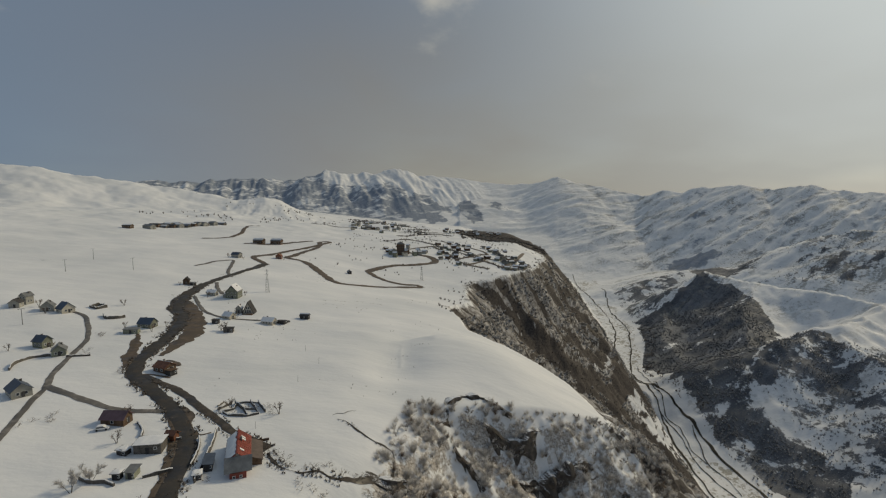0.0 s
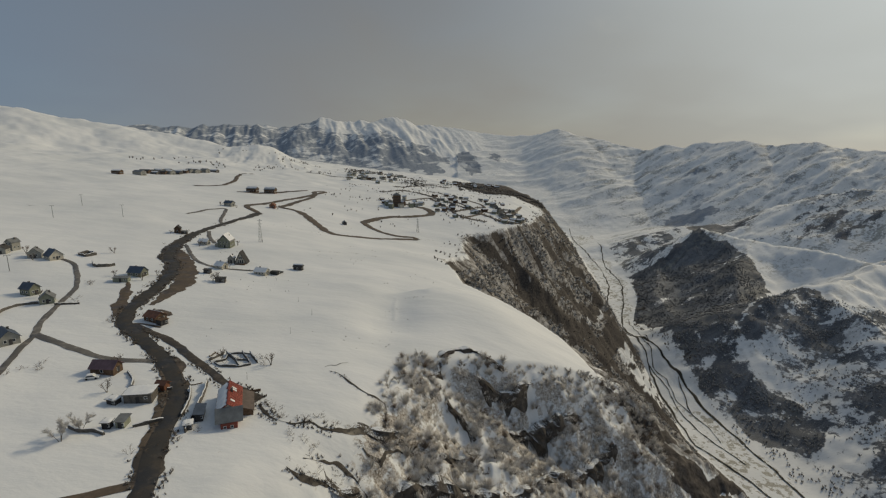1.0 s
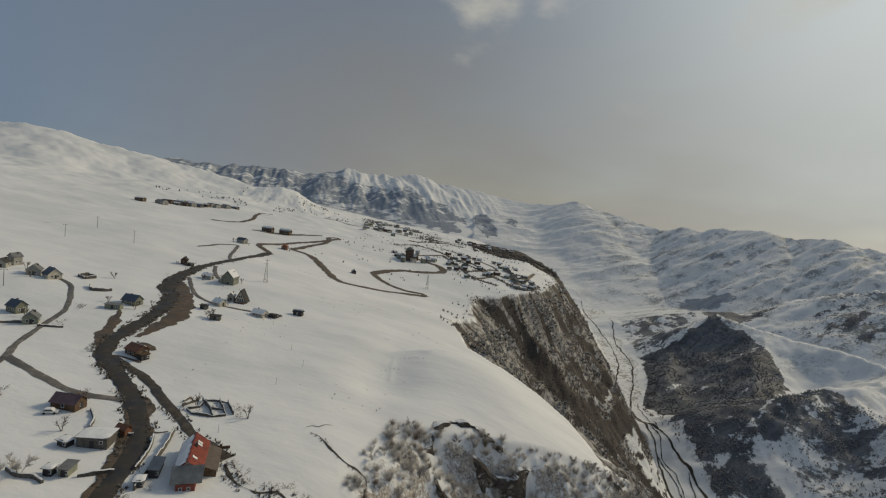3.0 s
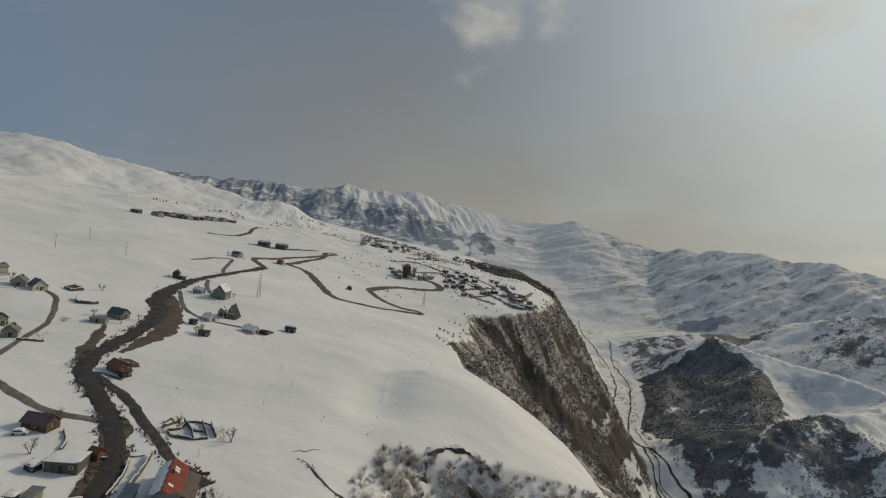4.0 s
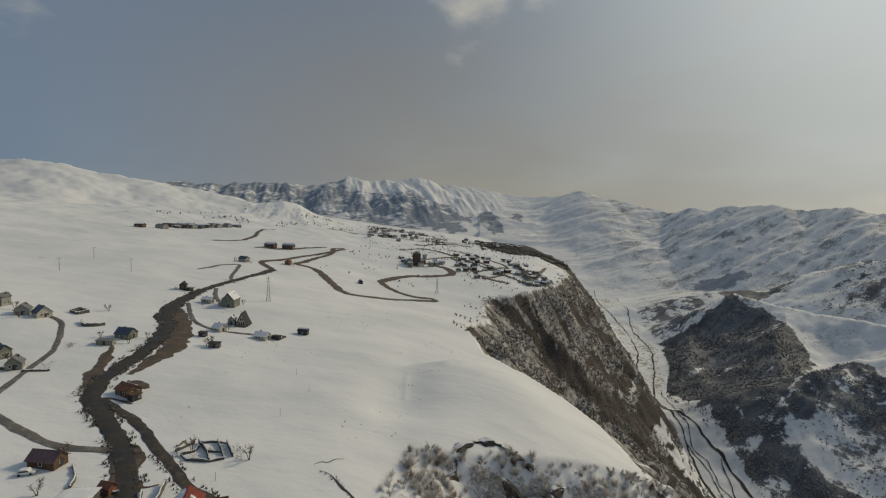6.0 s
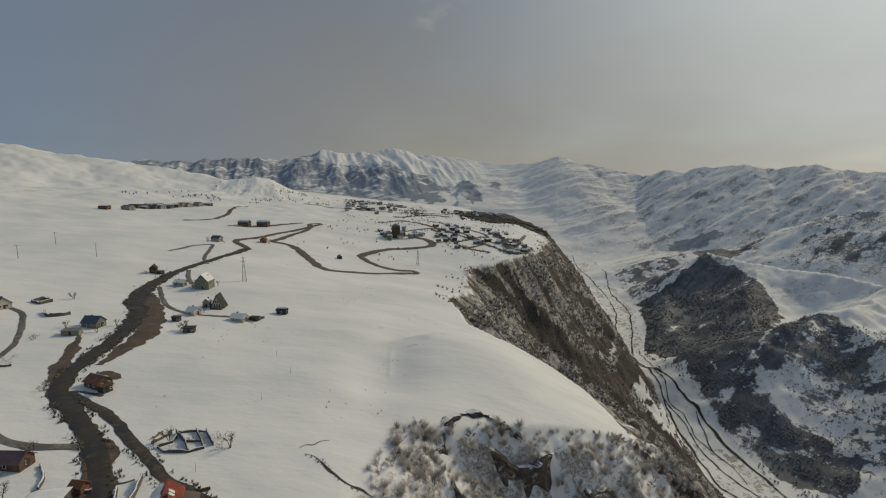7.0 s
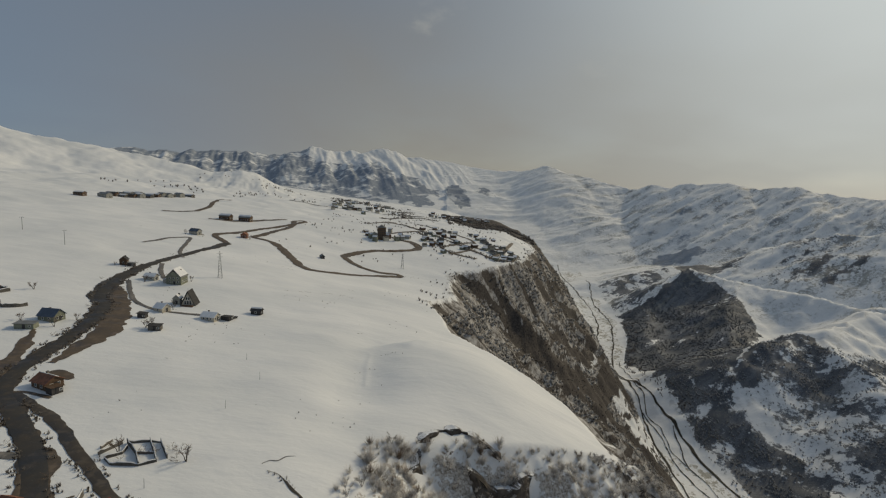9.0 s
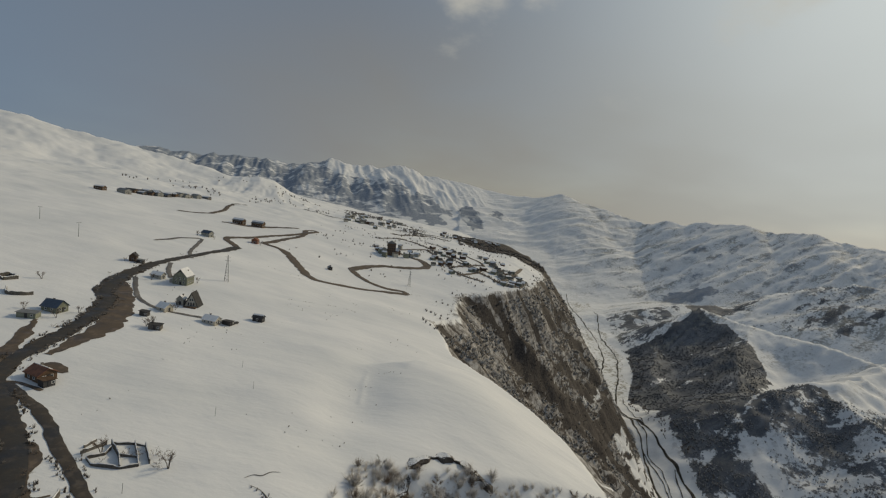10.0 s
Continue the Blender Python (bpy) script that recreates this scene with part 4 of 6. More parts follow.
ribbon("earth_bank", [(-22.6, 134.8), (-20.7, 133.9), (-17.8, 134.2), (-16.4, 134.4), (-14.9, 140.9), (-10.5, 143.9)], 0.8, EARTH_DARK, "dark earth runnel in the snow", "bank", 0.26, 1.2, 0.4, (0.2, 0.6, 0.9, 0.7, 0.9, 0.8), lanes=3, seed=56)

# ---------------------------------------------------------------- buildings
def gable_shell(w, d, h, rh, wall, thing, base=2.0):
    bm = bmesh.new()
    solid(bm, [(-w / 2, -base), (w / 2, -base), (w / 2, h), (0, h + rh), (-w / 2, h)], -d / 2, d / 2)
    part("wall", bm, wall, thing)


def roof_slope(name, w, d, h, rh, side, material, thing, lift=0.0, thick=0.18, over=0.45, label="", cut=(0.0, 1.0)):
    """One slope of a gable roof; side -1 or 1. cut: the share of the slope that it covers, from the ridge."""
    bm = bmesh.new()
    run, drop = w / 2 + over, rh * (w / 2 + over) / (w / 2)
    x0, x1 = side * run * cut[0], side * run * cut[1]
    z0, z1 = h + rh - drop * cut[0] + lift + 0.05, h + rh - drop * cut[1] + lift + 0.05
    solid(bm, [(x0, z0), (x1, z1), (x1, z1 + thick), (x0, z0 + thick)] if side > 0 else [(x1, z1), (x0, z0), (x0, z0 + thick), (x1, z1 + thick)], -d / 2 - over, d / 2 + over)
    return part(name, bm, material, thing, label)


def window(thing, x, y, z, w, h, turn=0.0):
    bm = bmesh.new()
    m = pose(x, y, z, 0, 0, turn)
    for sx, sz, cx, cz in ((w + 0.2, 0.1, 0, -h / 2), (w + 0.2, 0.1, 0, h / 2), (0.1, h, -w / 2, 0), (0.1, h, w / 2, 0)):
        bmesh.ops.create_cube(bm, size=1, matrix=m @ Matrix.Translation((cx, 0, cz)) @ Matrix.Diagonal((sx, 0.12, sz, 1)))
    frame_part = part("window", bm, WHITE, thing)
    bm = bmesh.new()
    bmesh.ops.create_cube(bm, size=1, matrix=m @ Matrix.Diagonal((w, 0.06, h, 1)))
    part("pane", bm, GLASS, frame_part)


def door(thing, x, y, z, turn=0.0, w=1.0, h=2.05):
    bm = bmesh.new()
    box(bm, x, y, z, w, 0.12, h, turn)
    part("door", bm, DARK, thing)


def chimney(thing, x, y, z, h=1.3):
    bm = bmesh.new()
    box(bm, x, y, z, 0.6, 0.6, h)
    box(bm, x, y, z + h, 0.75, 0.75, 0.15)
    part("chimney", bm, STONE, thing)


def house(name, x, y, turn, w, d, h, rh, wall, roof, label, snow=(), panes=2, stack=True, group="", category="house"):
    """A gabled house; its ridge runs along its own y. snow: slopes (-1, 1) under snow, with the share covered."""
    t = empty(name, x, y, turn, label, category, group)
    w, d, h, rh = 0.78 * w, 0.78 * d, max(2.3, 0.74 * h), 0.86 * rh
    gable_shell(w, d, h, rh, wall, t)
    for side in (-1, 1):
        roof_slope("roof", w, d, h, rh, side, roof, t)
    for side, share in snow:
        roof_slope("roof_snow", w, d, h, rh, side, SNOW, t, 0.18, 0.22, 0.38, "wind-packed snow", (0.0, share))
    for k in range(panes):
        u = (k + 0.5) / panes - 0.5
        window(t, u * w * 0.8, -d / 2 - 0.03, min(h * 0.55, 1.7), 0.9, 1.1)
        window(t, w / 2 + 0.03, u * d * 0.8, min(h * 0.55, 1.7), 0.9, 1.1, 90)
        window(t, -w / 2 - 0.03, u * d * 0.8, min(h * 0.55, 1.7), 0.9, 1.1, 90)
    if h > 4.5:
        for k in range(panes):
            window(t, ((k + 0.5) / panes - 0.5) * w * 0.8, -d / 2 - 0.03, h * 0.82, 0.9, 1.1)
    if panes:
        door(t, w * 0.05, -d / 2 - 0.05, 0.0)
    if stack:
        chimney(t, w * 0.18, d * 0.2, h + rh * 0.5)
    return t


def flat_hut(name, x, y, turn, w, d, h, wall, label, top=None, fall=0.4, category="shed"):
    """A shed with a single slope, mostly under snow."""
    t = empty(name, x, y, turn, label, category)
    w, d = 0.85 * w, 0.85 * d
    bm = bmesh.new()
    solid(bm, [(-w / 2, -2), (w / 2, -2), (w / 2, h), (-w / 2, h + fall)], -d / 2, d / 2)
    part("wall", bm, wall, t)
    bm = bmesh.new()
    o = 0.4
    solid(bm, [(-w / 2 - o, h + fall + 0.05), (w / 2 + o, h + 0.03), (w / 2 + o, h + 0.2), (-w / 2 - o, h + fall + 0.22)], -d / 2 - o, d / 2 + o)
    part("roof", bm, top or GREY, t)
    if top is None:
        bm = bmesh.new()
        n = 6
        grid = [[bm.verts.new((-w / 2 - o + (w + 2 * o) * i / n, -d / 2 - o + (d + 2 * o) * j / n,
                               h + 0.2 + fall * (1 - i / n) + (0.0 if i in (0, n) or j in (0, n) else 0.26 + 0.1 * math.sin(i * 2.3 + j * 1.7)))) for j in range(n + 1)] for i in range(n + 1)]
        for i in range(n):
            for j in range(n):
                bm.faces.new((grid[i][j], grid[i + 1][j], grid[i + 1][j + 1], grid[i][j + 1]))
        part("roof_snow", bm, SNOW, t, "thick rounded snow", True)
    door(t, 0, -d / 2 - 0.05, 0.0)
    window(t, w * 0.3, -d / 2 - 0.03, h * 0.6, 0.8, 0.8)
    return t


def rubble_wall(name, points, high, thick, label, material=None, group="", top=True):
    """A dry-stone wall along a line on the snow, with a ragged top and a cap of snow."""
    line = spline(points, 0.9)
    x0, y0 = line[0]
    t = empty(name, x0, y0, 0, label, "wall", group)
    z0 = height(x0, y0)
    zz = land(line[:, 0], line[:, 1])[0] - z0
    rnd = np.random.RandomState(int(abs(x0 * 7 + y0 * 3)))
    d = np.gradient(line, axis=0)
    d /= np.maximum(np.hypot(d[:, 0], d[:, 1]), 1e-6)[:, None]
    bm, cap = bmesh.new(), bmesh.new()
    rows, caps = [], []
    for (x, y), z, (dx, dy) in zip(line, zz, d):
        hh = high * (0.72 + 0.5 * rnd.rand())
        a = thick / 2 * (0.85 + 0.4 * rnd.rand())
        lx, ly = x - x0, y - y0
        rows.append([bm.verts.new(c) for c in ((lx + dy * a, ly - dx * a, z - 0.6), (lx + dy * a * 0.8, ly - dx * a * 0.8, z + hh), (lx - dy * a * 0.8, ly + dx * a * 0.8, z + hh * 0.96), (lx - dy * a, ly + dx * a, z - 0.6))])
        b = a * 0.72
        caps.append([cap.verts.new(c) for c in ((lx + dy * b, ly - dx * b, z + hh * 0.97), (lx, ly, z + hh + 0.16 + 0.08 * rnd.rand()), (lx - dy * b, ly + dx * b, z + hh * 0.95))])
    for m, rr in ((bm, rows), (cap, caps)):
        for p, q in zip(rr, rr[1:]):
            for k in range(len(p) - 1):
                m.faces.new((p[k], q[k], q[k + 1], p[k + 1]))
        if m is bm:
            m.faces.new(rr[0])
            m.faces.new(rr[-1][::-1])
    part("stonework", bm, material or STONE, t)
    if top:
        part("snow_cap", cap, SNOW, t, "thin snow on top", True)
    else:
        cap.free()
    return t


def red_house():
    """The long red-roofed house above the road: snow on one slope, a grey porch roof and a brown lean-to."""
    t = empty("red_house", -63.9, 136.0, 22, "long house with bright red sheet roof, half under snow", "house", z=-1.4)
    w, d, h, rh = 6.5, 14.6, 4.2, 2.7
    gable_shell(w, d, h, rh, CREAM, t, 3)
    roof_slope("roof", w, d, h, rh, 1, RED, t, label="bright red metal sheets")
    roof_slope("roof", w, d, h, rh, -1, RED, t, label="bright red metal sheets")
    bm = bmesh.new()
    rows = []
    for k in range(25):
        yy = -d / 2 - 0.2 + (d + 0.4) * k / 24
        edge = 0.16 + 0.16 * noise.noise(Vector((k * 0.33, 4.2, 0))) + 0.10 * noise.noise(Vector((k * 0.9, 1.2, 0)))
        lip = 0.98 + 0.05 * noise.noise(Vector((k * 0.6, 8.2, 0)))
        run, drop = w / 2 + 0.45, rh * (w / 2 + 0.45) / (w / 2)
        rows.append([bm.verts.new((-run * f, yy, h + rh - drop * f + 0.22 + up)) for f, up in ((edge, 0.02), (edge + 0.06, 0.26), (0.6, 0.34), (lip - 0.05, 0.28), (lip, 0.0))])
    for p, q in zip(rows, rows[1:]):
        for k in range(4):
            bm.faces.new((p[k], q[k], q[k + 1], p[k + 1]))
    part("roof_snow", bm, SNOW, t, "sliding snow with a ragged edge on one slope", True)
    bm = bmesh.new()
    for k in range(22):
        yy = -d / 2 + k * d / 21
        beam(bm, (0.1, yy, h + rh + 0.24), (w / 2 + 0.4, yy, h - 0.3 + 0.24), 0.05)
    part("roof_seam", bm, RED, t)
    bm = bmesh.new()
    box(bm, 0, 0, h + rh + 0.12, 0.4, d + 0.9, 0.18)
    part("ridge_cap", bm, RED, t)
    for yy, xx in ((-4.4, 1.2), (2.6, 1.5), (3.8, 1.4)):
        bm = bmesh.new()
        bmesh.ops.create_cube(bm, size=1, matrix=Matrix.Translation((xx, yy, h + rh - xx * rh / (w / 2) + 0.32)) @ pose(0, 0, 0, 0, math.degrees(math.atan2(rh, w / 2)), 0) @ Matrix.Diagonal((1.5, 0.9, 0.14, 1)))
        part("skylight", bm, WHITE, t, "pale skylight")
    chimney(t, 0.8, 1.0, h + rh - 0.9, 1.5)
    # porch block towards the slope, grey low roof with a red fascia
    bm = bmesh.new()
    solid(bm, [(-w / 2 + 1.1, -3), (w / 2 - 0.9, -3), (w / 2 - 0.9, 2.3), (-w / 2 + 1.1, 2.4)], -d / 2 - 3.1, -d / 2)
    part("porch", bm, RED, t, "red-painted porch walls")
    bm = bmesh.new()
    m = [(-w / 2 - 0.3, -d / 2 - 0.5, 6.0), (w / 2 + 0.9, -d / 2 - 0.5, 5.8), (w / 2 + 0.7, -d / 2 - 3.4, 2.6), (-w / 2 - 0.3, -d / 2 - 3.4, 2.8)]
    low = [bm.verts.new(c) for c in m]
    upp = [bm.verts.new((c[0], c[1], c[2] + 0.2)) for c in m]
    bm.faces.new(low)
    bm.faces.new(upp[::-1])
    for k in range(4):
        bm.faces.new((low[k], upp[k], upp[(k + 1) % 4], low[(k + 1) % 4]))
    part("porch_roof", bm, GREY, t, "grey sheet roof")
    for xx in (-1.0, 0.9):
        window(t, xx, -d / 2 - 3.14, 1.2, 0.7, 0.8)
    # lean-to along the side
    bm = bmesh.new()
    solid(bm, [(w / 2, -3), (w / 2 + 3.4, -3), (w / 2 + 3.4, 2.0), (w / 2, 3.5)], -4.5, 6.5)
    part("lean_to", bm, WOOD, t, "brown boarded lean-to")
    bm = bmesh.new()
    solid(bm, [(w / 2 + 0.05, 3.56), (w / 2 + 3.8, 1.9), (w / 2 + 3.8, 2.1), (w / 2 + 0.05, 3.76)], -4.9, 6.9)
    part("lean_to_roof", bm, plain("brown_sheet_roof", (0.115, 0.085, 0.068), 0.7), t, "weathered brown sheets")
    for yy in (-3.5, -0.5, 2.5, 5.2):
        window(t, w / 2 + 3.43, yy, 1.1, 0.9, 0.9, 90)
    for yy in (-6, -2, 2, 6):
        window(t, -w / 2 - 0.03, yy, 3.0, 1.0, 1.3, 90)


red_house()


def a_frame():
    t = empty("a_frame_chalet", -129, 299.5, 8, "dark A-frame chalet with pale glazed gable", "chalet")
    w, d, h = 7.4, 7.6, 7.4
    bm = bmesh.new()
    solid(bm, [(-w / 2 + 0.4, -1.5), (w / 2 - 0.4, -1.5), (w / 2 - 0.4, 0.4), (0, h - 0.5), (-w / 2 + 0.4, 0.4)], -d / 2 + 0.6, d / 2 - 0.4)
    part("wall", bm, CREAM, t)
    for s in (-1, 1):
        bm = bmesh.new()
        o = [(0, h), (s * w / 2, -0.3), (s * (w / 2 + 0.35), -0.3), (0, h + 0.55)]
        solid(bm, o if s > 0 else o[::-1], -d / 2, d / 2)
        part("roof", bm, DARK, t, "dark steep roof slope")
    for x0, wd, zz, hh in ((-1.3, 1.0, 1.4, 2.0), (0, 1.0, 1.4, 2.0), (1.3, 1.0, 1.4, 2.0), (-0.55, 0.9, 3.7, 1.5), (0.55, 0.9, 3.7, 1.5)):
        window(t, x0, -d / 2 + 0.56, zz, wd, hh)
    bm = bmesh.new()
    box(bm, 0, -d / 2 - 1.0, -0.6, 6.4, 2.2, 0.8)
    part("terrace", bm, WOOD, t)


a_frame()


def tall_chalet():
    t = house("tall_chalet", -155, 335, 4, 11, 12, 6.5, 5.5, OLIVE, GREY, "tall olive chalet with steep grey roof", ((1, 0.9),), 3)
    bm = bmesh.new()
    solid(bm, [(-7.0, -1.5), (-4.3, -1.5), (-4.3, 3.4), (-7.0, 2.5)], -3, 3)
    part("annex", bm, PLASTER, t)
    bm = bmesh.new()
    solid(bm, [(-7.3, 2.45), (-4.3, 3.5), (-4.3, 3.72), (-7.3, 2.67)], -3.3, 3.3)
    part("annex_roof", bm, SNOW, t, "snow-covered annex roof")
    bm = bmesh.new()
    solid(bm, [(-1.2, 5.6), (1.2, 5.6), (1.2, 7.4), (0, 8.5), (-1.2, 7.4)], -5.0, -1.5)
    part("dormer", bm, OLIVE, t)
    bm = bmesh.new()
    solid(bm, [(-1.5, 7.2), (0, 8.6), (1.5, 7.2), (1.5, 7.4), (0, 8.85), (-1.5, 7.4)], -5.3, -1.4)
    part("dormer_roof", bm, DARK, t)


tall_chalet()

# cottages on the snow field
COTTAGE = "cottages on the snow field"
house("cottage", -252, 266, 20, 6.5, 7, 4.0, 2.4, PLASTER, DARK, "small cottage with dark hipped roof", (), 1, group=COTTAGE)
house("tower_house", -253, 274, -10, 6, 6, 6.5, 2.2, PLASTER, GREY, "narrow two-storey grey house", (), 2, group=COTTAGE)
house("cottage", -233.5, 266, 30, 8, 8, 3.8, 3.4, PLASTER, GREY, "grey cottage with pale sheet roof", (), 2, group=COTTAGE)
house("cottage", -223.5, 266.5, 62, 8.6, 9, 3.6, 3.8, CREAM, BLUE, "cottage with steep blue-grey sheet roof", (), 2, group=COTTAGE)
house("cottage", -167, 253.5, 84, 7.4, 10, 3.4, 3.0, OLIVE, BLUE, "low cottage with blue sheet roof and olive walls", (), 2, group=COTTAGE)
flat_hut("shed", -167.5, 241, 15, 8, 5, 2.0, OLIVE, "low grey-green shed half buried in snow", GREY)
house("cottage", -191.5, 213.5, 78, 6.2, 7.5, 4.6, 2.6, OLIVE, BLUE, "cottage with small blue roof", (), 2, group=COTTAGE)
house("cottage", -177, 205.5, 35, 6.6, 7.2, 3.4, 2.8, OLIVE, GREY, "olive cottage with grey roof beside a lane", (), 2, group=COTTAGE)
house("cottage", -159.5, 166, 55, 7.8, 10, 3.6, 3.0, PLASTER, BLUE, "cottage with broad dark blue roof", (), 2, group=COTTAGE)
house("long_barn", -112.5, 151.2, 88, 5.8, 10.2, 2.7, 2.2, WOOD, PURPLE, "long barn with maroon sheet roof", (), 1, stack=False, category="barn")
flat_hut("snowy_house", -92, 137.2, 12, 9.0, 6.5, 2.8, STONE, "flat-roofed stone house under thick snow", None, 0.3, "house")
house("brick_shed", -88.8, 143.2, 80, 3.0, 4.0, 2.2, 1.0, ORANGE, ORANGE, "small rust-red shed by the road", (), 0, stack=False, category="shed")
flat_hut("shed", -98, 133.6, -8, 3.4, 2.8, 1.5, DARK, "small shed with snow on its roof", None, 0.2)
flat_hut("outhouse", -91.5, 121.6, 6, 2.3, 2.3, 1.9, DARK, "square dark outhouse with snow on top", None, 0.1)
flat_hut("shed", -88.4, 123.4, 10, 2.6, 4.4, 2.0, OLIVE, "grey-green shed beside the outhouse", GREY, 0.2)
house("roadside_tavern", -123.5, 197.0, 70, 7.0, 9.0, 3.0, 2.0, WOOD, ORANGE, "low roadside house with rusty orange roof", ((1, 0.35),), 2)
flat_hut("shed", -118.5, 193.4, 70, 4.0, 3.4, 2.0, DARK, "dark lean-to shed behind a roadside house", WOOD)
house("cottage", -205, 362, 20, 5.6, 6, 5.0, 2.4, WOOD, DARK, "dark wooden two-storey house", (), 1, group=COTTAGE)
flat_hut("shed", -199.5, 361, 10, 4.5, 4, 2.0, DARK, "dark shed beside a wooden house", GREY)
house("long_house", -171.5, 336, 86, 5.6, 8.6, 3.0, 1.8, PLASTER, GREY, "long low plastered house", ((-1, 1.0),), 2)
house("cottage", -134.8, 297.6, 10, 4.6, 5, 4.4, 2.2, PLASTER, GREY, "narrow grey house beside a dark chalet", ((1, 1.0),), 1, group=COTTAGE)
house("cottage", -134.5, 282.5, 70, 6.4, 7.5, 2.4, 2.2, CREAM, SNOW, "pale low hut with snow-covered roof", (), 1, group=COTTAGE)
house("white_house", -108, 278.5, 80, 6.4, 9.4, 3.0, 2.0, CREAM, SNOW, "white low house under smooth snow", (), 3)
flat_hut("shed", -101.2, 282.0, 80, 4, 5.4, 1.7, DARK, "dark shed next to a white house", DARK)
flat_hut("hut", -136.5, 269.5, 5, 4.2, 3.4, 2.0, DARK, "small dark hut with snow edge", DARK)
flat_hut("hut", -122.3, 255.5, 15, 6.0, 4.2, 2.0, STONE, "dark stone hut with ragged roof", DARK)
house("lone_hut", -91.5, 297.5, 84, 4.4, 7.0, 2.6, 1.4, DARK, DARK, "lone dark wooden hut on the snow", ((-1, 0.3),), 1, stack=False, category="hut")
house("lone_hut", -193, 536, 5, 8, 8, 5.0, 2.4, ORANGE, ORANGE, "reddish-brown house at the road bend", (), 2)
house("lodge", -230, 508, 75, 8, 12, 4.6, 2.6, PLASTER, BLUE, "grey lodge with blue roof above the road", (), 3)
house("lodge", -255, 634, 80, 10, 18, 6.0, 3.0, WOOD, GREY, "long brown lodge with grey roof", ((-1, 0.6),), 4)
house("lodge", -234, 643, 84, 10, 19, 6.0, 3.4, WOOD, GREY, "long brown lodge with pale grey roof", ((-1, 0.5),), 4)
house("cottage", -106.5, 516, 30, 5, 6, 3.0, 1.8, DARK, GREY, "small dark hut inside the road bend", (), 1, group=COTTAGE)

# hotels on the terrace below the white hill
RESORT = "hotels below the white hill"
for k, (x, y, w) in enumerate(((-458, 736, 17), (-459, 668, 11), (-442, 690, 17), (-438, 720, 12), (-431, 727, 13), (-423, 735, 12), (-418, 745, 14), (-416, 760, 13), (-414, 775, 12), (-412, 793, 14), (-446, 745, 13), (-436, 752, 12), (-428, 765, 14), (-424, 785, 12), (-404, 806, 13), (-398, 826, 12), (-450, 716, 14), (-441, 738, 13), (-433, 760, 14), (-421, 756, 12), (-408, 780, 13), (-430, 742, 12))):
    house("hotel", x, y, 80 + 14 * math.sin(k * 2.1), 11, 1.35 * w, 3.2 + 1.5 * (k % 3), 2.4, (STONE, WOOD, PLASTER)[k % 3], (BLUE, DARK, GREY)[k % 3],
          ("grey hotel with blue roof on the terrace", "brown hotel with dark roof on the terrace", "pale hotel with grey roof on the terrace")[k % 3], ((-1, 0.6), (1, 0.5)) if k % 2 else ((1, 0.7),), 3, group=RESORT)

# stone walls and ruins in the yards
YARD = "stone walls of the yards"
rubble_wall("yard_wall", [(-85.3, 122.6), (-82, 125), (-79.3, 127.2)], 1.0, 0.6, "dark stone wall beside the road", group=YARD)
rubble_wall("yard_wall", [(-101, 120), (-97, 118.5), (-93, 119), (-90, 118)], 1.0, 0.7, "low broken stone wall in the yard", group=YARD)
rubble_wall("yard_wall", [(-95, 141.5), (-90, 142), (-86, 143.5)], 1.1, 0.6, "stone wall behind the snowy house", group=YARD)
rubble_wall("yard_wall", [(-106, 152), (-101, 147), (-99, 143)], 0.8, 0.6, "low stone wall beside the barn", group=YARD)
rubble_wall("yard_wall", [(-182, 186), (-185, 192), (-184, 199), (-179, 203)], 1.2, 0.6, "stone wall round the cottage yard", group=YARD)
rubble_wall("yard_wall", [(-172, 203), (-168, 205), (-164, 207)], 0.9, 0.6, "low wall before an olive cottage", group=YARD)
RUIN = "roofless stone ruins"


def ruin(x, y, turn, w, d, high, label):
    c, s = math.cos(radians(turn)), math.sin(radians(turn))

    def at(u, v):
        return x + c * u - s * v, y + s * u + c * v
    rubble_wall("ruined_enclosure", [at(-w / 2, -d / 2), at(w / 2, -d / 2)], high * 0.7, 0.7, label, group=RUIN)
    rubble_wall("ruined_enclosure", [at(w / 2, -d / 2), at(w / 2, d / 2)], high, 0.7, label, group=RUIN)
    rubble_wall("ruined_enclosure", [at(w / 2, d / 2), at(-w / 2, d / 2)], high, 0.7, label, group=RUIN)
    rubble_wall("ruined_enclosure", [at(-w / 2, d / 2), at(-w / 2, -d / 2)], high, 0.7, label, group=RUIN)


# a roofless farmstead: thin walls round several snow-filled cells
CORNERS = {"a": (-84.2, 164.2), "b": (-81.7, 170.2), "c": (-80.7, 170.7), "d": (-75.4, 172.5), "e": (-72.5, 172.7), "f": (-67.2, 166.2), "g": (-81.7, 162.9),
           "h": (-75.8, 166.5), "i": (-71.4, 167.5), "j": (-78.8, 160.9), "k": (-72.2, 161.9), "l": (-69.0, 164.3), "m": (-85.4, 166.9), "n": (-85.0, 170.9), "o": (-79.0, 165.7), "p": (-79.2, 168.5)}
for ends, high in (("ab", 1.1), ("ch", 1.4), ("cd", 0.7), ("di", 1.3), ("ef", 1.3), ("hi", 0.6), ("hk", 1.3), ("gj", 0.6), ("jk", 0.8), ("kl", 0.8), ("il", 1.2), ("mn", 0.7), ("go", 0.9), ("op", 0.9), ("de", 0.5)):
    rubble_wall("ruined_enclosure", [CORNERS[ends[0]], CORNERS[ends[1]]], high, 0.32, "broken wall of a roofless stone ruin, full of snow", group=RUIN)
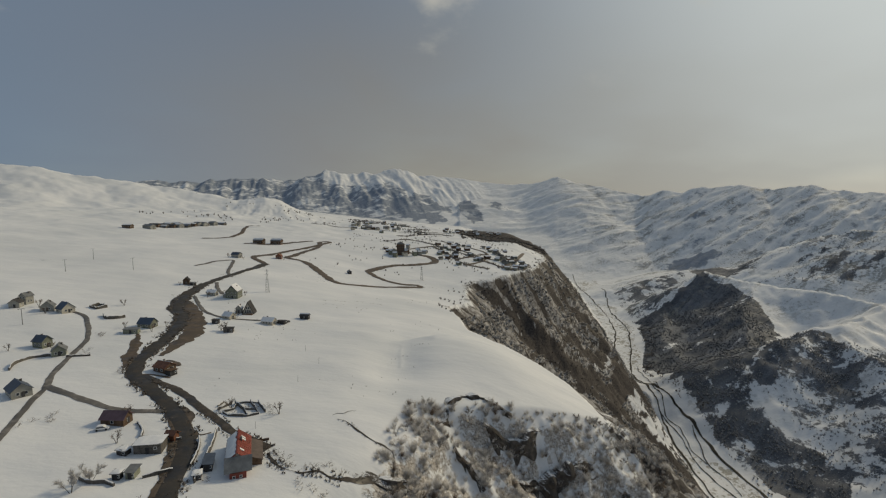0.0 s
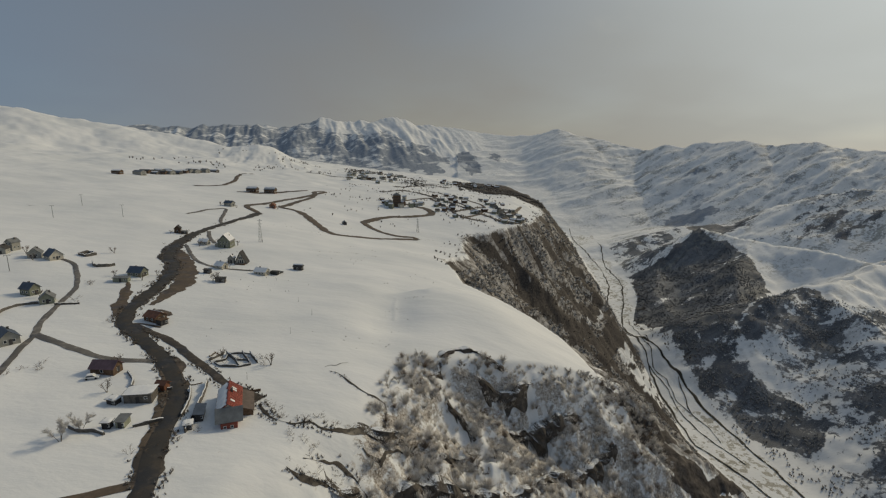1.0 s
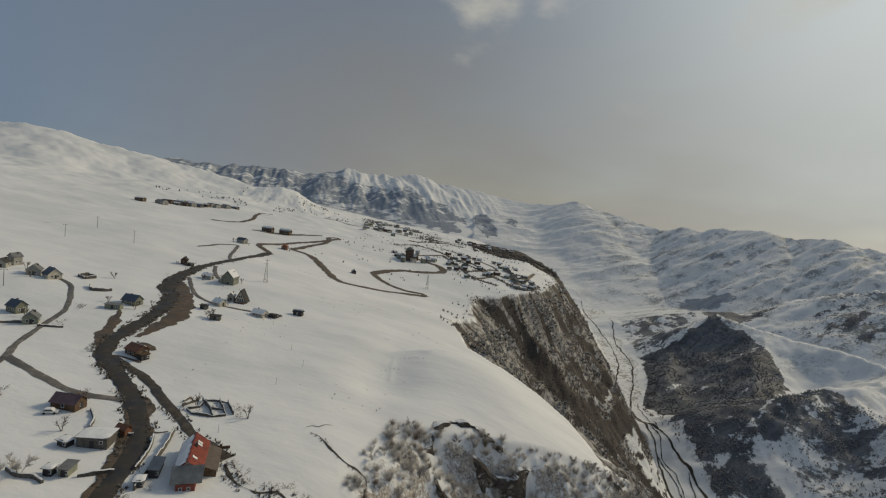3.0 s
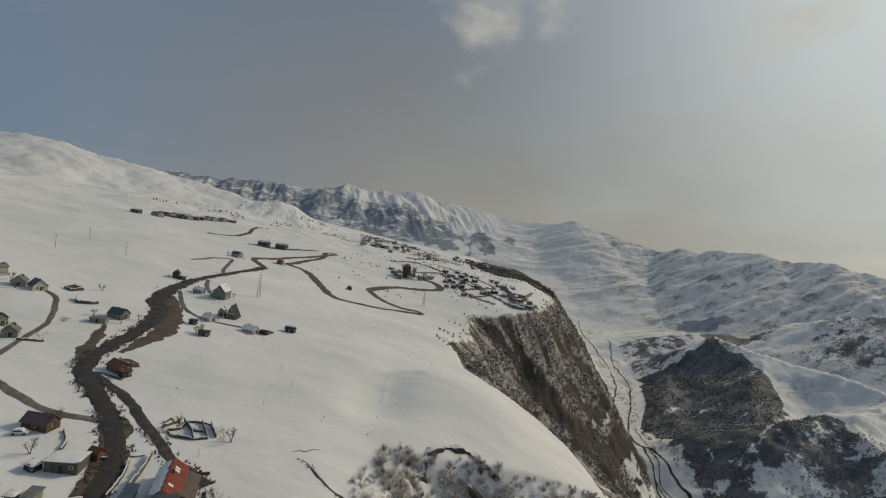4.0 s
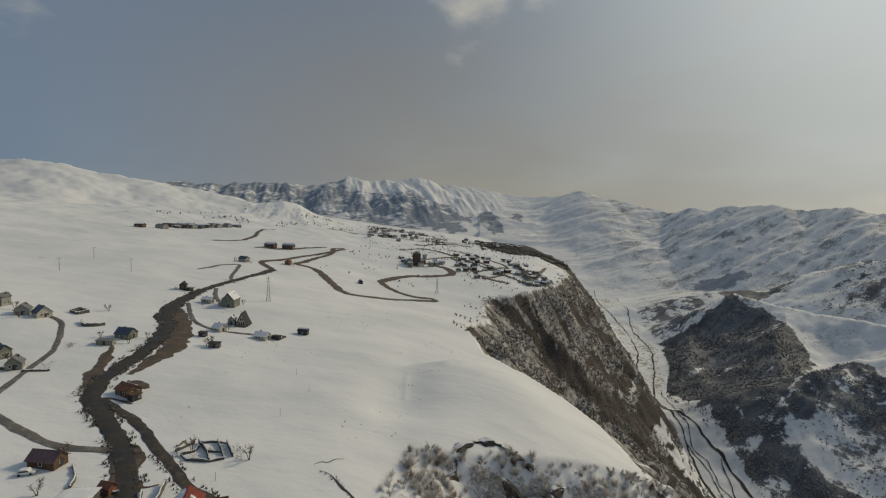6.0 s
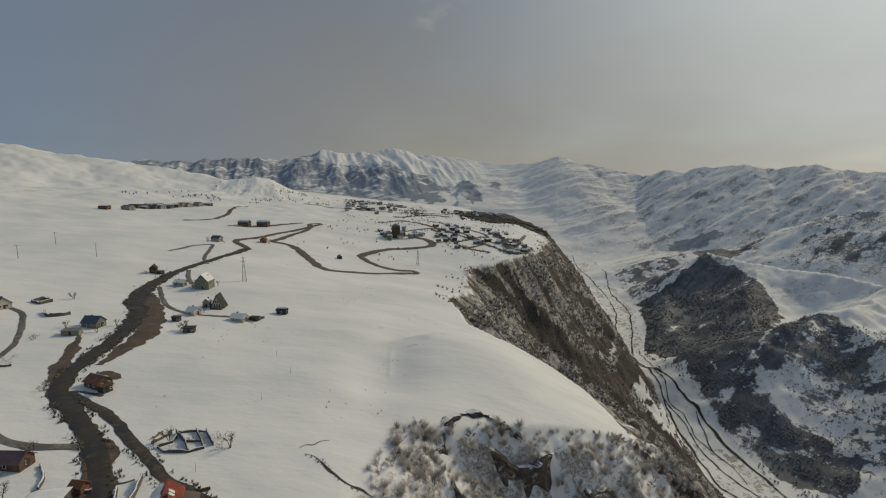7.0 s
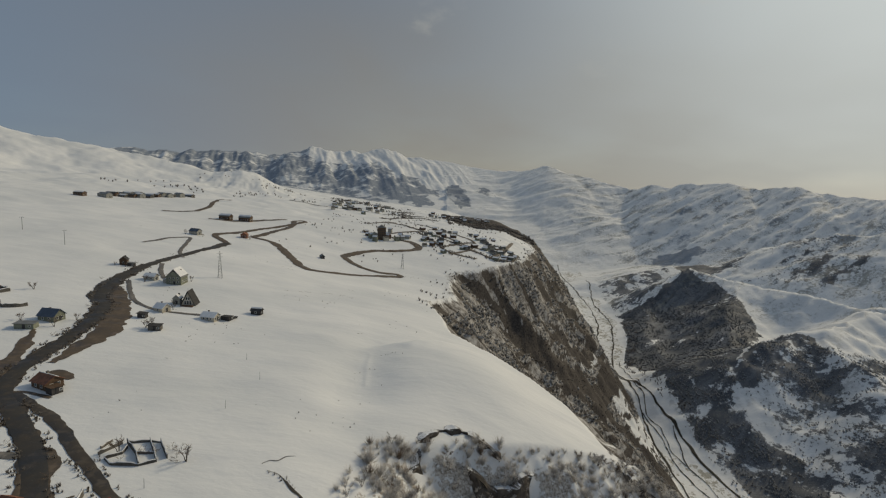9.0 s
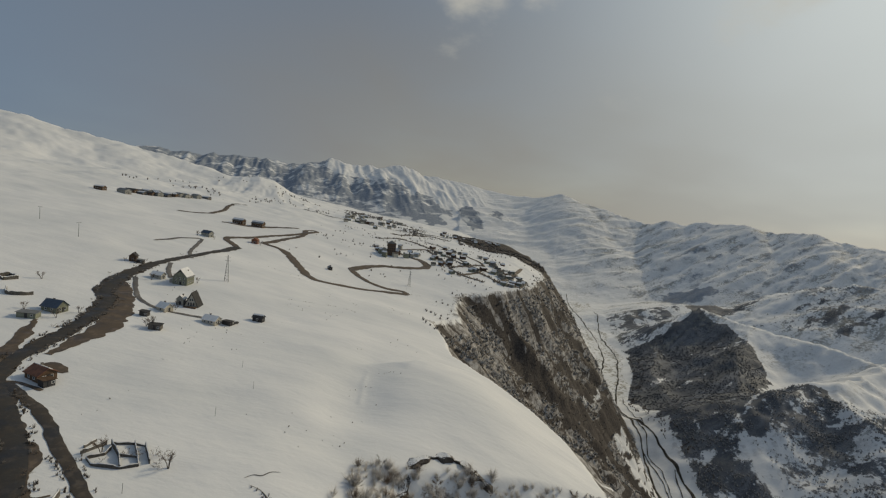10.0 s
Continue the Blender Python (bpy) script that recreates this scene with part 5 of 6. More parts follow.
ruin(-215, 281, -20, 6.5, 6, 1.8, "square roofless stone ruin on the snow")
rubble_wall("ruined_enclosure", [(-201, 266), (-196, 261), (-191, 263), (-189, 267)], 1.6, 0.7, "angled remains of a stone house", group=RUIN)


# the village on the shelf above the canyon, and the town beyond
def village(name, count, cx, cy, rx, ry, low, high, seed, label, group):
    rnd = random.Random(seed)
    kinds = []
    for k in range(6):
        t = empty(name, 0, 0, 0, label, "house", group, z=0)
        w, d, h, rh = rnd.uniform(4.2, 6.5), rnd.uniform(5, 9), 0.65 * rnd.uniform(low, high), rnd.uniform(1.3, 2.2)
        gable_shell(w, d, h, rh, (PLASTER, WOOD, OLIVE, CREAM, WOOD, PLASTER)[k], t)
        for side in (-1, 1):
            roof_slope("roof", w, d, h, rh, side, (STONE, WOOD, GREY, STONE, PURPLE, WOOD)[k], t)
        if k % 3:
            roof_slope("roof_snow", w, d, h, rh, -1, SNOW, t, 0.2, 0.3, 0.3, "snow", (0.1, 0.9))
        for u in (-0.25, 0.25):
            bm = bmesh.new()
            box(bm, u * w, -d / 2 - 0.02, 1.2, 1.1, 0.1, 1.3)
            part("window", bm, GLASS, t)
        kinds.append(t)
    placed = 0
    while placed < count:
        a, r = rnd.uniform(0, 2 * math.pi), math.sqrt(rnd.random())
        x, y = cx + rx * r * math.cos(a), cy + ry * r * math.sin(a)
        z, share = land(np.array([x]), np.array([y]))
        if share[0] > -0.02:
            rx *= 0.995
            continue
        m = pose(x, y, float(z[0]), 0, 0, rnd.uniform(40, 130))
        if placed < 6:
            kinds[placed].matrix_basis = m
        else:
            copy_thing(kinds[rnd.randrange(6)], m)
        placed += 1


village("village_house", 14, -62, 690, 30, 42, 4, 9, 3, "brown village house at the top of the serpentine", "houses of the upper village")
village("village_house", 34, 28, 735, 62, 95, 3, 6, 4, "small dark village house above the canyon", "houses of the canyon village")
village("village_house", 26, 98, 690, 26, 90, 2.6, 5, 5, "small stone house near the cliff edge", "houses on the cliff edge")
village("town_house", 40, -150, 1060, 70, 130, 4, 9, 6, "far town house on the snowy shelf", "houses of the far town")
village("town_house", 30, 60, 1130, 90, 90, 4, 7, 7, "far brown town house near the valley rim", "houses by the valley rim")


def village_tower():
    t = empty("tower_block", -62, 668, 8, "grey-brown tower block above the serpentine road", "building")
    bm = bmesh.new()
    box(bm, 0, 0, -2, 11, 10, 18)
    part("wall", bm, WOOD, t)
    bm = bmesh.new()
    solid(bm, [(-6, 15.9), (6, 15.9), (0, 19.5)], -5.5, 5.5)
    part("roof", bm, GREY, t)
    for i in range(4):
        for j in range(4):
            bm = bmesh.new()
            box(bm, -3.9 + 2.6 * i, -5.02, 2 + 3.3 * j, 1.3, 0.1, 1.5)
            part("window", bm, GLASS, t)
    bm = bmesh.new()
    solid(bm, [(-14, -2), (-5.6, -2), (-5.6, 7), (-9.8, 9.5), (-14, 7)], -6, 5)
    part("annex", bm, PLASTER, t)


village_tower()


# lattice masts and poles
def mast(x, y, high, foot, label):
    t = empty("lattice_mast", x, y, 20, label, "mast")
    for sx, sy in ((-1, -1), (1, -1), (1, 1), (-1, 1)):
        bm = bmesh.new()
        beam(bm, (sx * foot, sy * foot, -0.5), (sx * 0.18, sy * 0.18, high), 0.11, 0.07)
        part("leg", bm, STEEL, t)
    bm = bmesh.new()
    n = 9
    for k in range(n):
        a, b = 1 - k / n, 1 - (k + 1) / n
        za, zb = high * (1 - a), high * (1 - b)
        fa, fb = foot * a + 0.18, foot * b + 0.18
        for (p, q), (r, s) in (((-1, -1), (1, -1)), ((1, -1), (1, 1)), ((1, 1), (-1, 1)), ((-1, 1), (-1, -1))):
            beam(bm, (p * fa, q * fa, za), (r * fb, s * fb, zb), 0.05)
            beam(bm, (p * fa, q * fa, za), (r * fa, s * fa, za), 0.05)
    part("bracing", bm, STEEL, t)
    for z in (0.78, 0.92):
        bm = bmesh.new()
        box(bm, 0, 0, high * z, 3.6, 0.18, 0.18)
        part("crossarm", bm, STEEL, t)


mast(-141, 363, 18.5, 1.3, "tall grey lattice mast standing on the snow")
mast(-26, 551, 17, 1.3, "grey lattice mast below the serpentine road")


def lift_tower(x, y, high):
    t = empty("lift_tower", x, y, 35, "slim grey ski-lift tower on the white slope", "lift tower", "ski-lift towers")
    bm = bmesh.new()
    beam(bm, (0, 0, -0.5), (0, 0, high), 0.20, 0.12, 8)
    part("pole", bm, STEEL, t)
    bm = bmesh.new()
    box(bm, 0, 0, high, 2.6, 0.16, 0.16)
    part("crossarm", bm, STEEL, t)
    for s in (-1.2, 1.2):
        bm = bmesh.new()
        box(bm, s, 0, high - 0.25, 0.15, 1.2, 0.2)
        part("roller_set", bm, DARK, t)


for x, y, hh in ((-268, 393, 10.5), (-306, 368, 9.5), (-330, 430, 10), (-225, 240, 8.5)):
    lift_tower(x, y, hh)


def marker(x, y, high):
    t = empty("marker_post", x, y, 0, "thin grey marker post in the snow field", "post", "marker posts")
    bm = bmesh.new()
    beam(bm, (0, 0, -0.4), (0.05, 0, high), 0.06, 0.045, 6)
    part("post", bm, STEEL, t)
    bm = bmesh.new()
    box(bm, 0.05, 0, high, 0.16, 0.16, 0.12)
    part("cap", bm, WHITE, t)


for x, y, hh in ((-72.1, 233.5, 2.8), (-60.5, 216.6, 3.0), (-63.8, 194.5, 3.0), (-66, 154, 2.6)):
    marker(x, y, hh)


def log_pile(x, y, turn):
    t = empty("log_pile", x, y, turn, "short stack of brown logs on the snow", "logs")
    for k, (dx, dz) in enumerate(((-0.35, 0.1), (0.0, 0.1), (0.35, 0.1), (-0.18, 0.4), (0.18, 0.4))):
        bm = bmesh.new()
        beam(bm, (-2.2 + 0.2 * (k % 2), dx, dz), (2.2, dx + 0.06, dz), 0.19, 0.16, 8)
        part("log", bm, WOOD, t)


log_pile(-60.8, 146.6, 24)
# retaining walls, a lean shed and stored junk between the road and the red-roofed house
rubble_wall("retaining_wall", [(-77.5, 149.5), (-75, 142), (-73.3, 134.7), (-70.6, 122.5)], 1.6, 0.5, "long dark retaining wall beside the red-roofed house", group=YARD)
rubble_wall("retaining_wall", [(-81, 145), (-78, 139), (-75.5, 129.5)], 1.0, 0.6, "broken kerb wall above the road", group=YARD)
flat_hut("shed", -70.6, 131.0, 20, 2.6, 7.0, 1.9, DARK, "narrow grey shed against the long house", BLUE, 0.5)
flat_hut("shed", -71.0, 125.0, 24, 2.4, 3.0, 1.5, WOOD, "small junk shed with snow on its roof", None, 0.2)


def car(x, y, turn, paint, label):
    t = empty("parked_car", x, y, turn, label, "car")
    bm = bmesh.new()
    solid(bm, [(-2.1, 0.35), (2.1, 0.35), (2.1, 0.85), (1.2, 0.95), (0.6, 1.5), (-1.3, 1.5), (-1.9, 0.95), (-2.1, 0.9)], -0.85, 0.85)
    bmesh.ops.bevel(bm, geom=bm.edges[:], offset=0.06, segments=1, affect="EDGES")
    part("body", bm, paint, t)
    bm = bmesh.new()
    solid(bm, [(-1.55, 1.0), (1.05, 1.0), (0.56, 1.42), (-1.25, 1.42)], -0.87, 0.87)
    part("side_window", bm, GLASS, t)
    for sx in (-1.3, 1.3):
        for sy in (-0.8, 0.8):
            bm = bmesh.new()
            bmesh.ops.create_cone(bm, cap_ends=True, segments=12, radius1=0.33, radius2=0.33, depth=0.22, matrix=pose(sx, sy, 0.33, 90, 0, 0))
            part("wheel", bm, RUBBER, t)
    bm = bmesh.new()
    box(bm, -0.4, 0, 1.5, 1.8, 1.5, 0.14)
    part("roof_snow", bm, SNOW, t, "layer of snow")


car(-114, 146.3, 20, WHITE, "white parked car with snow on its roof")
car(-99, 285, 70, DARK, "dark parked car beside the white house")

# ---------------------------------------------------------------- bare trees, shrubs and rocks
def twig_material(name, bark, frost, share):
    """Thin bark with hoar frost, more of it on some branches."""
    m = Mat(name, 0.9)
    a, b = m.noise(0.35, 3), m.noise(3.0, 3)
    col = m.mix(m.range(a, 0.5 - share * 0.35, 0.75 - share * 0.35, 0, 0.9), bark, frost)
    col = m.mix(m.range(b, 0.45, 0.75, 0, 0.5), col, tuple(c * 0.5 for c in bark))
    f = m.vary(0.14)
    shade = m.node("ShaderNodeCombineXYZ")
    for k in range(3):
        m.links.new(f, shade.inputs[k])
    return m.done(m.mix(1.0, col, shade.outputs[0], "MULTIPLY"))


BARK = plain("dark_bark", (0.085, 0.070, 0.058), 0.9, 0, 2.0, 0.35)
FROST = twig_material("frosted_twigs", (0.31, 0.262, 0.218), (0.72, 0.69, 0.65), 0.78)
TWIG = twig_material("brown_twigs", (0.20, 0.150, 0.112), (0.33, 0.30, 0.27), 0.25)
# wood colours lightened and blued, standing in for haze across the river
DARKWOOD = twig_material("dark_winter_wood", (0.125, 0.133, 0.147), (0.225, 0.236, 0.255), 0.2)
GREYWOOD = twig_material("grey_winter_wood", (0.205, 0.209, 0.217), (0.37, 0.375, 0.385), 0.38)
SCRUBWOOD = twig_material("canyon_scrub", (0.115, 0.097, 0.083), (0.30, 0.285, 0.27), 0.30)


def tree(name, seed, high, spread, twigs, crown_material, label, category="tree", stout=1.0):
    """A leafless tree: a forked trunk with limbs, and a crown of many fine twigs."""
    rnd = random.Random(seed)
    t = empty(name, 0, 0, 0, label, category, z=0)
    bm = bmesh.new()
    tips = []
    for k in range(rnd.randint(3, 4)):
        a = k * 2.1 + rnd.uniform(-0.4, 0.4)
        knee = Vector((math.cos(a) * spread * 0.12, math.sin(a) * spread * 0.12, high * rnd.uniform(0.22, 0.34)))
        top = Vector((math.cos(a) * spread * rnd.uniform(0.28, 0.42), math.sin(a) * spread * rnd.uniform(0.28, 0.42), high * rnd.uniform(0.62, 0.85)))
        beam(bm, (0, 0, -0.5), knee, 0.030 * high * stout, 0.019 * high * stout, 5)
        beam(bm, knee, top, 0.019 * high * stout, 0.007 * high * stout, 4)
        for j in range(5):
            f = rnd.uniform(0.15, 0.95)
            p = knee.lerp(top, f)
            b = a + rnd.uniform(-1.7, 1.7)
            q = p + Vector((math.cos(b) * spread * rnd.uniform(0.15, 0.3), math.sin(b) * spread * rnd.uniform(0.15, 0.3), high * rnd.uniform(0.05, 0.24)))
            beam(bm, p, q, 0.010 * high * stout, 0.004 * high * stout, 3)
            tips.append((p, q))
        tips.append((knee, top))
    part("trunk", bm, BARK, t, "dark forked trunk")
    bm = bmesh.new()
    for k in range(twigs):
        p, q = rnd.choice(tips)
        o = p.lerp(q, rnd.uniform(0.2, 1.0))
        out = Vector((o.x, o.y, 0))
        out = out.normalized() if out.length > 1e-3 else Vector((1, 0, 0))
        w = (out * rnd.uniform(0.0, 0.8) + Vector((rnd.uniform(-1, 1), rnd.uniform(-1, 1), rnd.uniform(0.0, 1.2)))).normalized() * high * rnd.uniform(0.09, 0.22)
        beam(bm, o, o + w, 0.0075 * high, 0.002 * high, 3)
    part("crown", bm, crown_material, t)
    return t


def scatter(kinds, places, rnd, low, high, sink=0.2):
    """Copies of the kinds at the places, each with its own turn, size and lean."""
    used = set()
    for x, y in places:
        k = rnd.randrange(len(kinds))
        s = rnd.uniform(low, high)
        m = pose(x, y, height(x, y) - sink, rnd.uniform(-7, 7), rnd.uniform(-7, 7), rnd.uniform(0, 360))
        if k not in used:
            used.add(k)
            kinds[k].scale = (s, s, s * rnd.uniform(0.85, 1.15))
            kinds[k].matrix_basis = m @ Matrix.Diagonal((*kinds[k].scale, 1))
        else:
            c = copy_thing(kinds[k], m)
            c.scale = (s, s, s * rnd.uniform(0.85, 1.15))
    for k, ob in enumerate(kinds):
        if k not in used:
            for o in (*ob.children_recursive, ob):
                bpy.data.objects.remove(o)


def near_slope(count, rnd, dense):
    """Places on the shrubby crag below the snow dome, in drifts with gaps between."""
    out = []
    while len(out) < count:
        x, y = rnd.uniform(-45, 120), rnd.uniform(88, 238)
        _, share = land(np.array([x]), np.array([y]))
        if not 0.002 < share[0] < 0.30 or x + 23 - (y - 150) * 0.05 < 0:
            continue
        n = fbm(np.array([x / 16]), np.array([y / 16]), 3)[0]
        left = min(1.0, max(0.0, (x + 27 + (y - 150) * 0.2) / 20))
        if rnd.random() < dense + 1.3 * n - 0.80 * (1 - left):
            out.append((x, y))
    return out


rnd = random.Random(11)
frosted = [tree("bare_tree", 20 + k, 5.4, 5.8, 620, FROST, "leafless tree grey with hoar frost on the crag", stout=0.75) for k in range(5)]
brown = [tree("bare_tree", 30 + k, 4.4, 5.2, 420, TWIG, "leafless brown tree on the crag", stout=0.55) for k in range(3)]
scatter(frosted, near_slope(205, rnd, 0.80), rnd, 0.48, 1.0)
scatter(brown, near_slope(85, rnd, 0.65), rnd, 0.5, 1.0)

# hedge and brush below the red-roofed house
shrubs = [tree("shrub", 40 + k, 1.7, 3.2, 170, TWIG, "leafless brown shrub poking through snow", "shrub", 0.6) for k in range(3)]
places = []
for a, b, n in (((-57, 143), (-47, 135), 8), ((-48, 134), (-27, 139), 12), ((-27, 139), (-14, 146), 10), ((-38, 128), (-34, 124), 5), ((-42, 126), (-44, 129), 4), ((-23, 135), (-12, 144), 9),
                ((-40, 117), (-24, 122), 8), ((-36, 123), (-20, 126), 9), ((-84, 158), (-70, 172), 7), ((-67, 170), (-63, 163), 5), ((-78, 112), (-66, 124), 7), ((-136, 153), (-133, 149), 5),
                ((-179, 236), (-177, 230), 5), ((-170, 213), (-165, 205), 4), ((-142, 195), (-139, 189), 5), ((-138, 149), (-139, 143), 3)):
    for k in range(n):
        f = (k + rnd.uniform(-0.4, 0.4)) / n
        places.append((a[0] + (b[0] - a[0]) * f + rnd.gauss(0, 0.8), a[1] + (b[1] - a[1]) * f + rnd.gauss(0, 0.8)))
for x, y in zip(*spline(MAIN, 6.0)[6:60].T):
    for side in (-1, 1):
        if rnd.random() < 0.22:
            places.append((x + side * rnd.uniform(4.5, 8), y + rnd.uniform(-3, 3)))
scatter(shrubs, places, rnd, 0.5, 1.25)

def beside(line, gap, low, high, seed, keep=0.6):
    """Places in ragged strips along both sides of a line."""
    rs = np.random.RandomState(seed)
    out = []
    for (x, y), (dx, dy) in zip(line, np.gradient(line, axis=0)):
        n = math.hypot(dx, dy) or 1.0
        for side in (-1, 1):
            if fbm(np.array([x / 7.0 + 31 * side]), np.array([y / 7.0]), 2)[0] > 0.35 - keep:
                for _ in range(2):
                    o = side * rs.uniform(low, high)
                    out.append((x + dy / n * o + rs.uniform(-gap, gap), y - dx / n * o + rs.uniform(-gap, gap)))
    return np.array(out)


garden = [tree("garden_tree", 50 + k, 5.0, 3.6, 160, TWIG, "small bare tree beside the cottages") for k in range(2)]
scatter(garden, [(-135.5, 295), (-131.5, 287), (-127, 256.5), (-125.5, 257.5), (-201, 357), (-208, 357), (-163, 338), (-172, 330), (-150, 342), (-111, 155), (-104, 139),
                 (-200, 205), (-196, 219), (-184, 210), (-230, 260), (-242, 270), (-205, 290), (-160, 246), (-158, 256), (-176, 248), (-80, 166), (-62, 166), (-236, 500), (-220, 502), (-186, 532)], rnd, 0.6, 1.1)

big = tree("bare_tree", 61, 7.5, 8.5, 900, FROST, "large grey frosted tree beside the stone walls", stout=0.6)
scatter([big], [(-98.5, 114), (-97, 119)], rnd, 0.62, 0.8)


def far_wood(name, places, material, label, low, high, seed, n=9, thin=1.0, lean=0.26):
    """A stand of far leafless trees: each a trunk and a broken fan of branches, all in one mesh."""
    rs = np.random.RandomState(seed)
    m = len(places)
    size = rs.uniform(low, high, (m, 1))
    foot = np.stack([places[:, 0], places[:, 1], land(places[:, 0], places[:, 1])[0]], -1)[:, None]
    root = np.concatenate([rs.uniform(-0.06, 0.06, (m, n, 2)) * size[..., None], np.zeros((m, n, 1))], -1)
    tilt = np.concatenate([rs.normal(0, lean, (m, n, 2)) * size[..., None], np.zeros((m, n, 1))], -1)
    tilt[:, 0] = 0
    top = size * rs.uniform(0.55, 1.05, (m, n))
    r = size * rs.uniform(0.06, 0.13, (m, n)) * thin
    a = rs.uniform(0, 6.28, (m, n))[..., None] + np.arange(3) * 2.094
    up = np.array([0, 0, 1.0])
    belly = (foot + root + 0.6 * tilt + 0.5 * top[..., None] * up)[:, :, None] + r[..., None, None] * np.stack([np.cos(a), np.sin(a), 0 * a], -1)
    co = np.concatenate([(foot + root - 0.8 * up)[:, :, None], belly, (foot + root + tilt + top[..., None] * up)[:, :, None]], 2).reshape(-1, 3)
    shape = np.array(((0, 2, 1), (0, 3, 2), (0, 1, 3), (4, 1, 2), (4, 2, 3), (4, 3, 1)))
    tri = (np.arange(m * n)[:, None, None] * 5 + shape).reshape(-1)
    me = bpy.data.meshes.new(name)
    me.vertices.add(len(co))
    me.vertices.foreach_set("co", co.ravel())
    me.loops.add(len(tri))
    me.loops.foreach_set("vertex_index", tri)
    me.polygons.add(len(tri) // 3)
    me.polygons.foreach_set("loop_start", np.arange(0, len(tri), 3))
    me.update(calc_edges=True)
    me.materials.append(material)
    return tagged(new(name, me), label, "trees", kind="stuff")


def sow(count, x0, x1, y0, y1, seed, want):
    rs = np.random.RandomState(seed)
    got = []
    while sum(len(g) for g in got) < count:
        x, y = rs.uniform(x0, x1, 6000), rs.uniform(y0, y1, 6000)
        z, share = land(x, y)
        keep = rs.rand(6000) < want(x, y, z, share)
        got.append(np.stack([x[keep], y[keep]], -1))
    return np.concatenate(got)[:count]


WALL_FROST = twig_material("frosted_scrub", (0.23, 0.212, 0.195), (0.44, 0.425, 0.405), 0.55)
far_wood("canyon_scrub", sow(3800, 0, 520, 380, 1300, 1, lambda x, y, z, s: ((s > 0.02) & (s < 0.97)) * np.clip(2 * cover(x, y, z, s)[6] - 0.5, 0, 1)), SCRUBWOOD,
         "brown leafless scrub in the gullies of the canyon wall", 1.2, 2.8, 1, 6, 1.0, 0.42)
far_wood("canyon_wood", sow(8500, 0, 480, 380, 1200, 22, lambda x, y, z, s: ((s > 0.02) & (s < 0.92)) * np.clip(2 * cover(x, y, z, s)[0] - 0.8, 0, 1) * (1 - np.clip(1.3 * cover(x, y, z, s)[6], 0, 1)) * np.clip(0.35 + 1.8 * fbm(x / 22, y / 22, 3), 0, 1)), WALL_FROST,
         "frosted grey trees on the ribs of the canyon wall", 2.4, 5.2, 22, 7, 1.1, 0.40)
far_wood("cliff_edge_scrub", sow(150, -30, 220, 380, 1100, 2, lambda x, y, z, s: ((s > -0.045) & (s <= 0.03)) * np.clip(0.1 + 1.8 * fbm(x / 26, y / 26, 2), 0, 1)), SCRUBWOOD,
         "brown scrub along the cliff edge", 1.2, 3.0, 2)
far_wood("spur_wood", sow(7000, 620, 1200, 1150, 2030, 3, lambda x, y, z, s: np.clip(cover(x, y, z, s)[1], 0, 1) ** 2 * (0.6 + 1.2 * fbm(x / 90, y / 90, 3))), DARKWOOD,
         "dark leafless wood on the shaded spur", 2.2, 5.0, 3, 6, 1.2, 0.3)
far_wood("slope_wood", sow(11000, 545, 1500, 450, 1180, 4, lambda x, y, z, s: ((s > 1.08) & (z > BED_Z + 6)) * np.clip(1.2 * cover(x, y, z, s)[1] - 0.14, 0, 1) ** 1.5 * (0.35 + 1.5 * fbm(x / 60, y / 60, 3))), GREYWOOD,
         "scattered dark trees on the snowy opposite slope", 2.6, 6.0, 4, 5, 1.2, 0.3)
far_wood("shoulder_wood", sow(700, 1550, 2050, 1850, 2400, 21, lambda x, y, z, s: np.clip(cover(x, y, z, s)[1], 0, 1) ** 2), GREYWOOD,
         "dark leafless wood on the far shoulder", 3.5, 8.0, 21, 5, 1.3, 0.3)
far_wood("river_brush", sow(1500, 400, 800, 620, 1900, 5, lambda x, y, z, s: ((s > 0.90) & (s < 0.985)) * np.clip(0.2 + 2.2 * fbm(x / 40, y / 60, 3), 0, 1) + ((x > np.interp(y, BANK_Y, BANK_E)) & (x < np.interp(y, BANK_Y, BANK_E) + 40)) * np.clip(0.1 + 1.5 * fbm(x / 30, y / 50, 3), 0, 1)), SCRUBWOOD,
         "brown brush along the river bank", 2.5, 5.0, 5)
far_wood("village_trees", sow(420, -110, 220, 600, 1250, 6, lambda x, y, z, s: (s < -0.02) * np.clip(0.10 + 1.0 * fbm(x / 60 + 2, y / 80, 3), 0, 1)), SCRUBWOOD,
         "bare trees and brush round the village", 1.2, 3.2, 6)
far_wood("lane_hedge", np.concatenate([beside(spline(c, 2.2), 1.6, 1.5, 5.0, 40 + k, 0.35) for k, c in enumerate(LANES)]), SCRUBWOOD, "brown hedges along the village lanes", 1.0, 2.6, 17, 7)
far_wood("brow_wood", sow(1300, 40, 235, 955, 1110, 18, lambda x, y, z, s: (s < 0.03) * np.clip(0.35 + 1.5 * fbm(x / 40, y / 30, 3), 0, 1)), SCRUBWOOD, "brown wood on the brow beyond the village", 2.5, 6.0, 18, 7)
far_wood("snow_tufts", sow(170, -170, 30, 170, 540, 19, lambda x, y, z, s: (s < -0.01) * np.clip(-0.05 + 0.9 * fbm(x / 40 + 7, y / 60, 3), 0, 1)), SCRUBWOOD, "dry tufts of grass poking through the snow", 0.25, 0.7, 19, 6)
